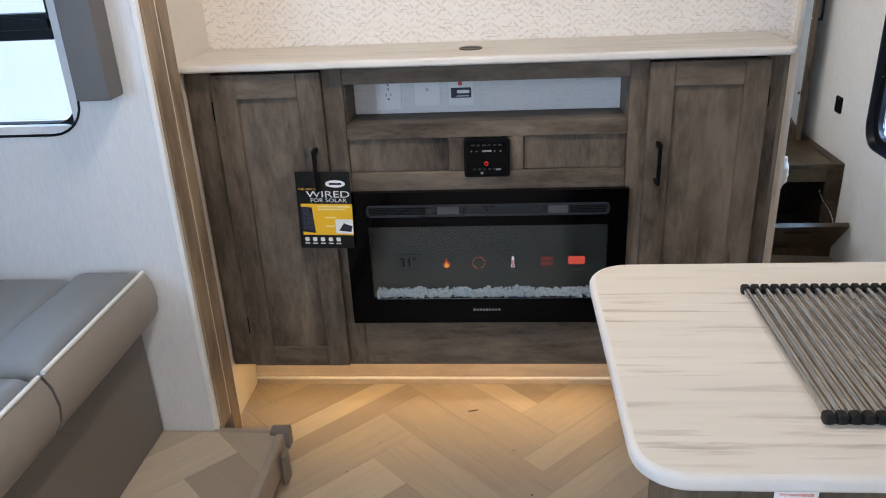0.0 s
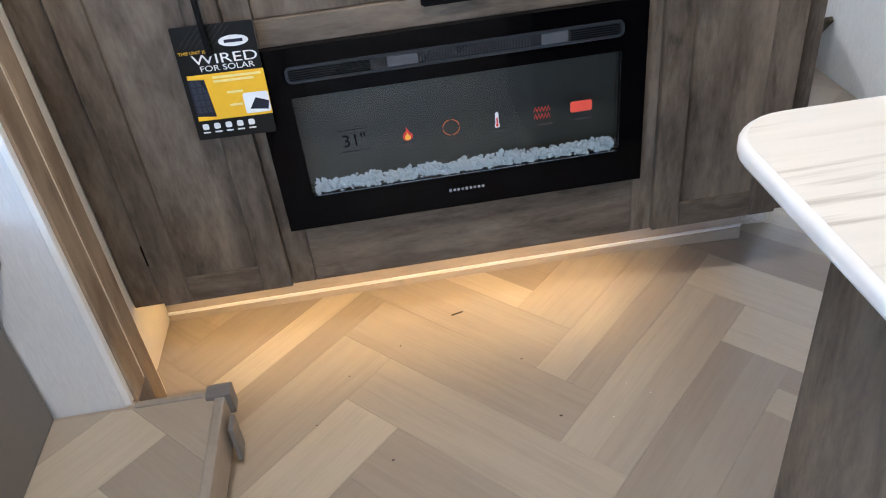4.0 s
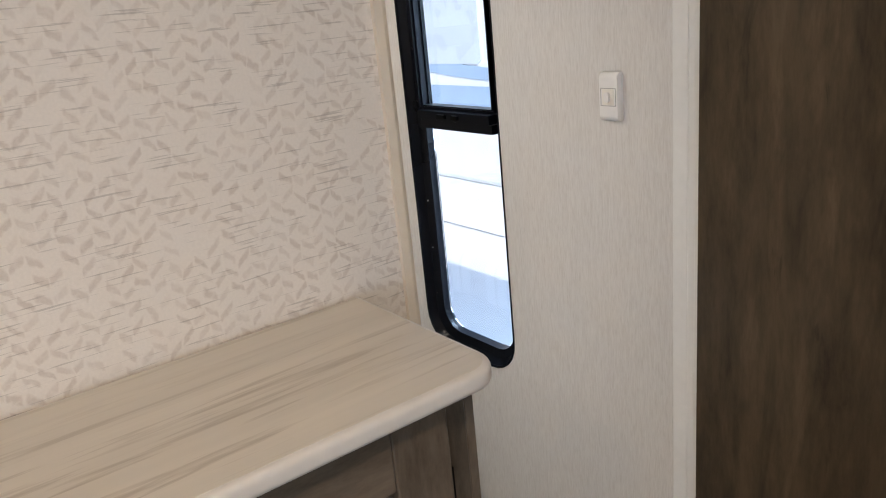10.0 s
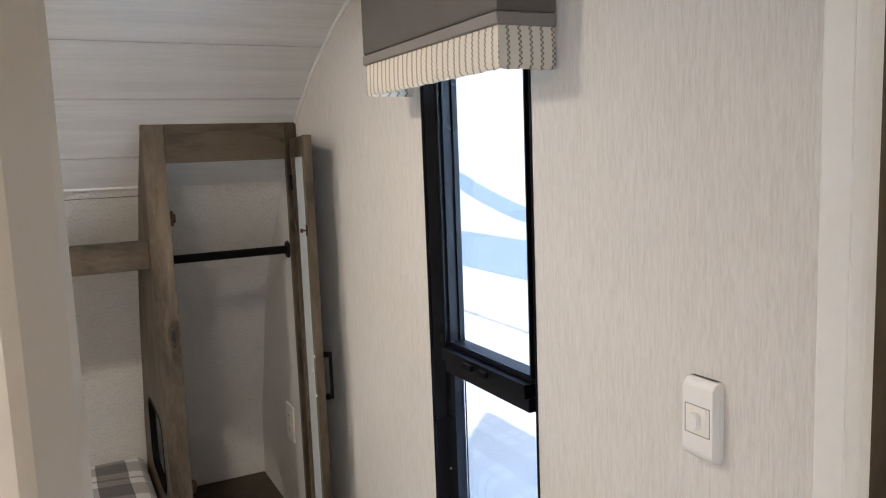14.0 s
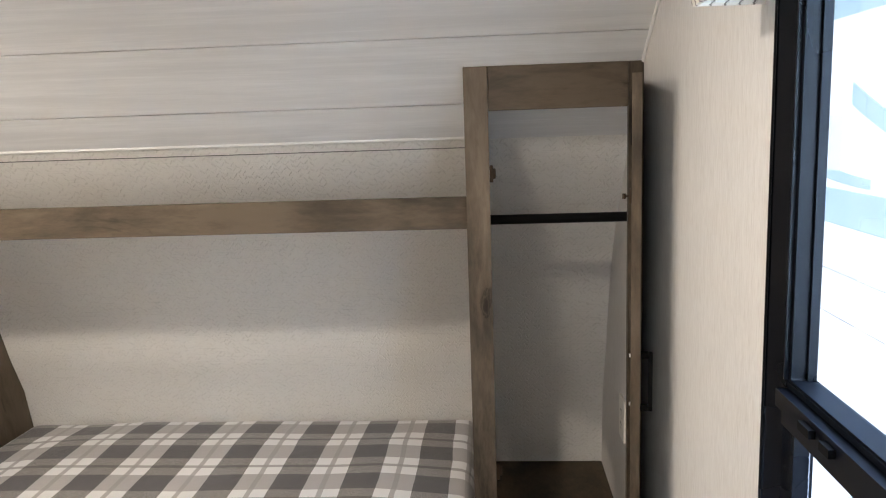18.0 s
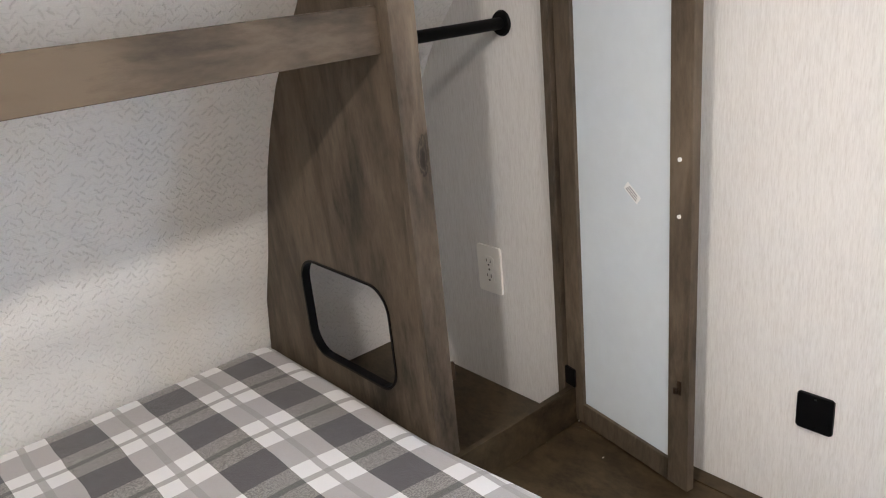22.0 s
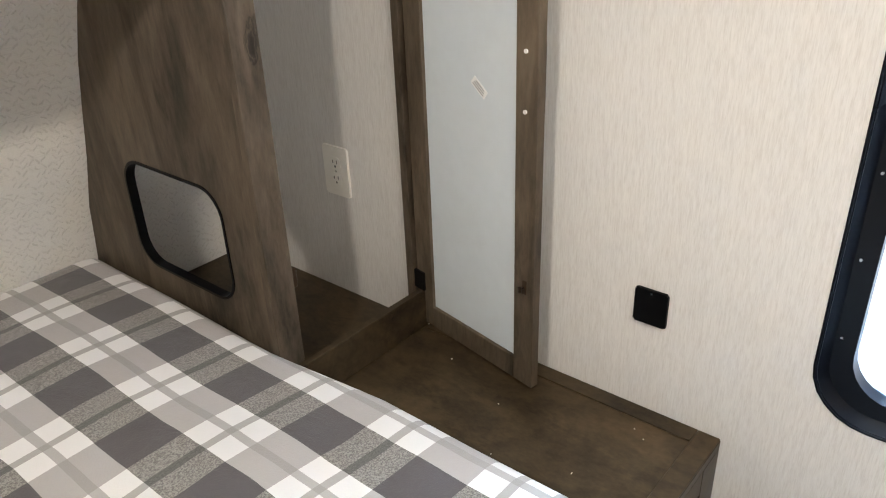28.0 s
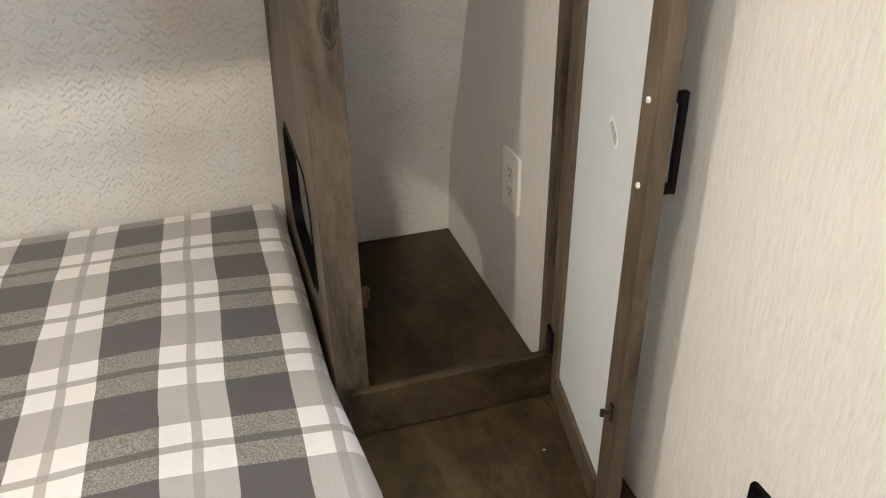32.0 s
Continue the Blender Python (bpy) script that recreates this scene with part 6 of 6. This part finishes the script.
part("top", bm_box(XL + 0.001, MIR - 1.065, NY0, 3.937, NZ - 0.018, NZ, 0.001, 1), dark_wood, nl)

# valance over the bedroom window
VY0, VY1, VX = 2.695, 3.168, 1.360
va = thing("window_valance", (1.40, 2.93, 1.63), "dark vinyl window valance with a wavy striped cloth skirt", "valance")
part("board", bm_box(VX, XR - 0.001, VY0, VY1, 1.708, 1.86, 0.004, 2), valance_dark, va)
part("band", bm_box(VX - 0.001, XR - 0.001, VY0 - 0.001, VY1 + 0.001, 1.690, 1.7075, 0.002, 1), valance_band, va)
vsb = bmesh.new()
rim = [(XR - 0.002, VY1 - 0.004)] + [(VX + 0.004, VY1 - 0.004 - (VY1 - VY0 - 0.008) * i / 60) for i in range(61)] + [(XR - 0.002 - (XR - VX - 0.006) * (1 - i / 12), VY0 + 0.004) for i in range(1, 13)]
LEVELS = [(1.690, 0.0), (1.675, 0.0008), (1.655, 0.0012), (1.640, 0.001), (1.635, 0.0), (1.6335, -0.003), (1.637, -0.006), (1.660, -0.005), (1.690, -0.005)]
cloth_rows = []
for i, (x, y) in enumerate(rim):
    a, c = Vector(rim[max(0, i - 1)]), Vector(rim[min(len(rim) - 1, i + 1)])
    o = Vector((c.y - a.y, a.x - c.x)).normalized()
    ripple = 0.5 + 0.5 * math.sin(i * 1.05 + 1.3 * math.sin(i * 0.31))
    cloth_rows.append([vsb.verts.new((x + o.x * d * (0.6 + 0.8 * ripple), y + o.y * d * (0.6 + 0.8 * ripple), z + (0.0016 * (ripple - 0.5) if 1.62 < z < 1.65 else 0.0))) for z, d in LEVELS])
for a, c in zip(cloth_rows, cloth_rows[1:]):
    for k in range(len(LEVELS) - 1):
        vsb.faces.new((a[k], a[k + 1], c[k + 1], c[k]))
bmesh.ops.recalc_face_normals(vsb, faces=vsb.faces[:])
part("cloth_skirt", vsb, cloth_mat, va, "cream cloth with wavy brown stripes", smooth=True)

# ceiling lamps, none of them in view
for (lx, ly, lz), watts, tint in zip(LAMPS, LAMP_WATTS, LAMP_TINT):
    lp = thing("ceiling_lamp", (lx, ly, lz), "round warm ceiling lamp out of view", "light", "ceiling lamps")
    part("rim", bm_tube((lx, ly, lz - 0.022), (lx, ly, lz + 0.012), 0.07, 28), white_trim, lp)
    part("lens", bm_tube((lx, ly, lz - 0.026), (lx, ly, lz - 0.0225), 0.058, 28), emitter("warm_lens", WARM, 1.9), lp, "glowing lens")
    la = new("lamp_light", bpy.data.lights.new("lamp_light", "AREA"))
    la.data.shape, la.data.size, la.data.energy, la.data.color = "DISK", 0.11, watts, tint
    la.matrix_world = pose(lx, ly, lz - 0.03)

# ---------------------------------------------------------------- herringbone floor, piece by piece
fl_ = thing("floor", (0.3, 1.0, -0.01), "herringbone vinyl plank floor in mixed oak tones", "floor", kind="structure")
def sunk(b):
    """Let the parts of a mesh that lie beyond the bend fall with the floor."""
    bmesh.ops.bisect_plane(b, geom=b.verts[:] + b.edges[:] + b.faces[:], plane_co=(SINK_X, 0, 0), plane_no=(1, 0, 0))
    for v in b.verts:
        v.co.z -= SINK * max(0.0, v.co.x - SINK_X)
    return b


part("underlay", sunk(bm_box(-0.90, XR, ROOM_Y0, 4.64, -0.03, -0.004)), joint_mat, fl_)
PWID, PLEN = 0.152, 0.608
E2, E1 = Vector((math.sqrt(0.5), -math.sqrt(0.5))), Vector((-math.sqrt(0.5), -math.sqrt(0.5)))
pk = bm_box(0.0002, PLEN - 0.0002, -PWID + 0.0002, -0.0002, -0.004, 0.0, 0.0003, 1)
plank_me = mesh_of("plank", pk, floor_mat)


def planks(parent, x0, x1, y0, y1, apex, z):
    """Lay planks over a rectangle; those that cross its border are cut, and half of them are split into two narrow strips."""
    pick = random.Random(5)
    for col in range(-6, 7):
        for k in range(-45, 45):
            a = Vector(apex) + Vector((col * PLEN * math.sqrt(2), -k * PWID * math.sqrt(2)))
            for corner, way, side in ((a, E2, E1), (a + E1 * PWID + E2 * PWID, E1, -E2)):
                mid = corner + way * PLEN / 2 + side * PWID / 2
                if not (x0 - 0.35 < mid.x < x1 + 0.35 and y0 - 0.35 < mid.y < y1 + 0.35):
                    continue
                right = Vector((way.y, -way.x))
                start = corner if right.dot(side) > 0 else corner + side * PWID
                m = Matrix.Translation((start.x, start.y, z)) @ Matrix.Rotation(math.atan2(way.y, way.x), 4, "Z")
                quad = [m @ Vector(c) for c in ((0, 0, 0), (PLEN, 0, 0), (PLEN, -PWID, 0), (0, -PWID, 0))]
                if all(c.x < x0 for c in quad) or all(c.x > x1 for c in quad) or all(c.y < y0 for c in quad) or all(c.y > y1 for c in quad):
                    continue
                me = plank_me
                if not all(x0 <= c.x <= x1 and y0 <= c.y <= y1 for c in quad):
                    b = bmesh.new()
                    b.from_mesh(plank_me)
                    inv = m.inverted()
                    for place, out in (((x0, 0, z), (-1, 0, 0)), ((x1, 0, z), (1, 0, 0)), ((0, y0, z), (0, -1, 0)), ((0, y1, z), (0, 1, 0))):
                        bmesh.ops.bisect_plane(b, geom=b.verts[:] + b.edges[:] + b.faces[:], plane_co=inv @ Vector(place), plane_no=inv.to_3x3() @ Vector(out), clear_outer=True)
                    if len(b.faces) < 2:
                        b.free()
                        continue
                    me = mesh_of("plank", b, floor_mat)
                pieces = [me]
                if pick.random() < 0.5:
                    pieces = []
                    for keep in (-1, 1):
                        b = bmesh.new()
                        b.from_mesh(me)
                        bmesh.ops.bisect_plane(b, geom=b.verts[:] + b.edges[:] + b.faces[:], plane_co=(0, -PWID / 2, 0), plane_no=(0, keep, 0), clear_outer=True)
                        if len(b.faces) < 2:
                            b.free()
                        else:
                            pieces.append(mesh_of("plank", b, floor_mat))
                for piece in pieces:
                    if z == 0.0 and max(c.x for c in quad) > SINK_X:
                        b = bmesh.new()
                        b.from_mesh(piece)
                        bmesh.ops.transform(b, matrix=m, verts=b.verts)
                        sunk(b)
                        bmesh.ops.transform(b, matrix=m.inverted(), verts=b.verts)
                        piece = mesh_of("plank", b, floor_mat)
                    ob = new("plank", piece)
                    ob.matrix_basis = m
                    ob.parent = parent
                    ob.matrix_parent_inverse = Matrix.Translation(-Vector(parent.location))


planks(fl_, -0.84, XR - 0.001, 0.25, 3.25, (-0.277, 2.087), 0.0)
part("rear_floor", sunk(bm_box(-0.84, XR - 0.001, ROOM_Y0, 0.249, -0.0035, 0.0)), joint_mat, fl_)
planks(sf, -0.982, -0.636, 0.45, 1.705, (-0.72, 1.62), 0.130)

# ---------------------------------------------------------------- crumbs and dust specks
def specks(name, places, z, material, label, size=0.0022):
    """Tiny uneven crumbs lying on a surface, too small to pick up one by one."""
    r = random.Random(21)
    b = bmesh.new()
    for x, y in places:
        lx, ly, h = size * (0.7 + r.random()), size * (0.5 + 0.6 * r.random()), size * 0.5
        a = r.random() * 3.1
        o = [(x + lx * math.cos(a + k) * (0.8 + 0.4 * r.random()), y + ly * math.sin(a + k) * (0.8 + 0.4 * r.random())) for k in (0, 1.2, 2.4, 3.6, 4.9)]
        bm_prism(o, XY, z, z + h, b)
    return solid(name, b, material, label, "debris", kind="stuff")


crumb_dark = plain("crumb_dark", (0.06, 0.045, 0.03), 0.8, bump=0.0)
crumb_pale = plain("crumb_pale", (0.72, 0.68, 0.60), 0.8, bump=0.0)
specks("floor_crumbs", [(-0.251, 1.908), (-0.376, 1.833), (-0.293, 1.573), (-0.224, 1.459), (0.065, 1.616), (0.02, 1.80), (-0.45, 1.70)], 0.0002, crumb_dark, "dark crumbs scattered on the floor")
specks("pale_crumbs", [(0.225, 1.676), (0.266, 1.638), (0.17, 1.59)], 0.0002, crumb_pale, "pale crumbs scattered on the floor", 0.0016)
specks("sawdust_specks", [(1.375, 3.355), (1.345, 3.275), (1.225, 3.413), (1.391, 3.38), (1.361, 3.784), (1.30, 3.62), (1.18, 3.55)], NZ + 0.0002, crumb_pale, "pale sawdust specks on the nightstand", 0.0016)
shaving = solid("wood_shaving", bm_prism([(-0.118, 1.987), (-0.09, 1.994), (-0.086, 1.998), (-0.10, 1.996), (-0.119, 1.990)], XY, 0.0003, 0.0015), crumb_dark, "thin dark wood shaving lying on the floor", "debris")
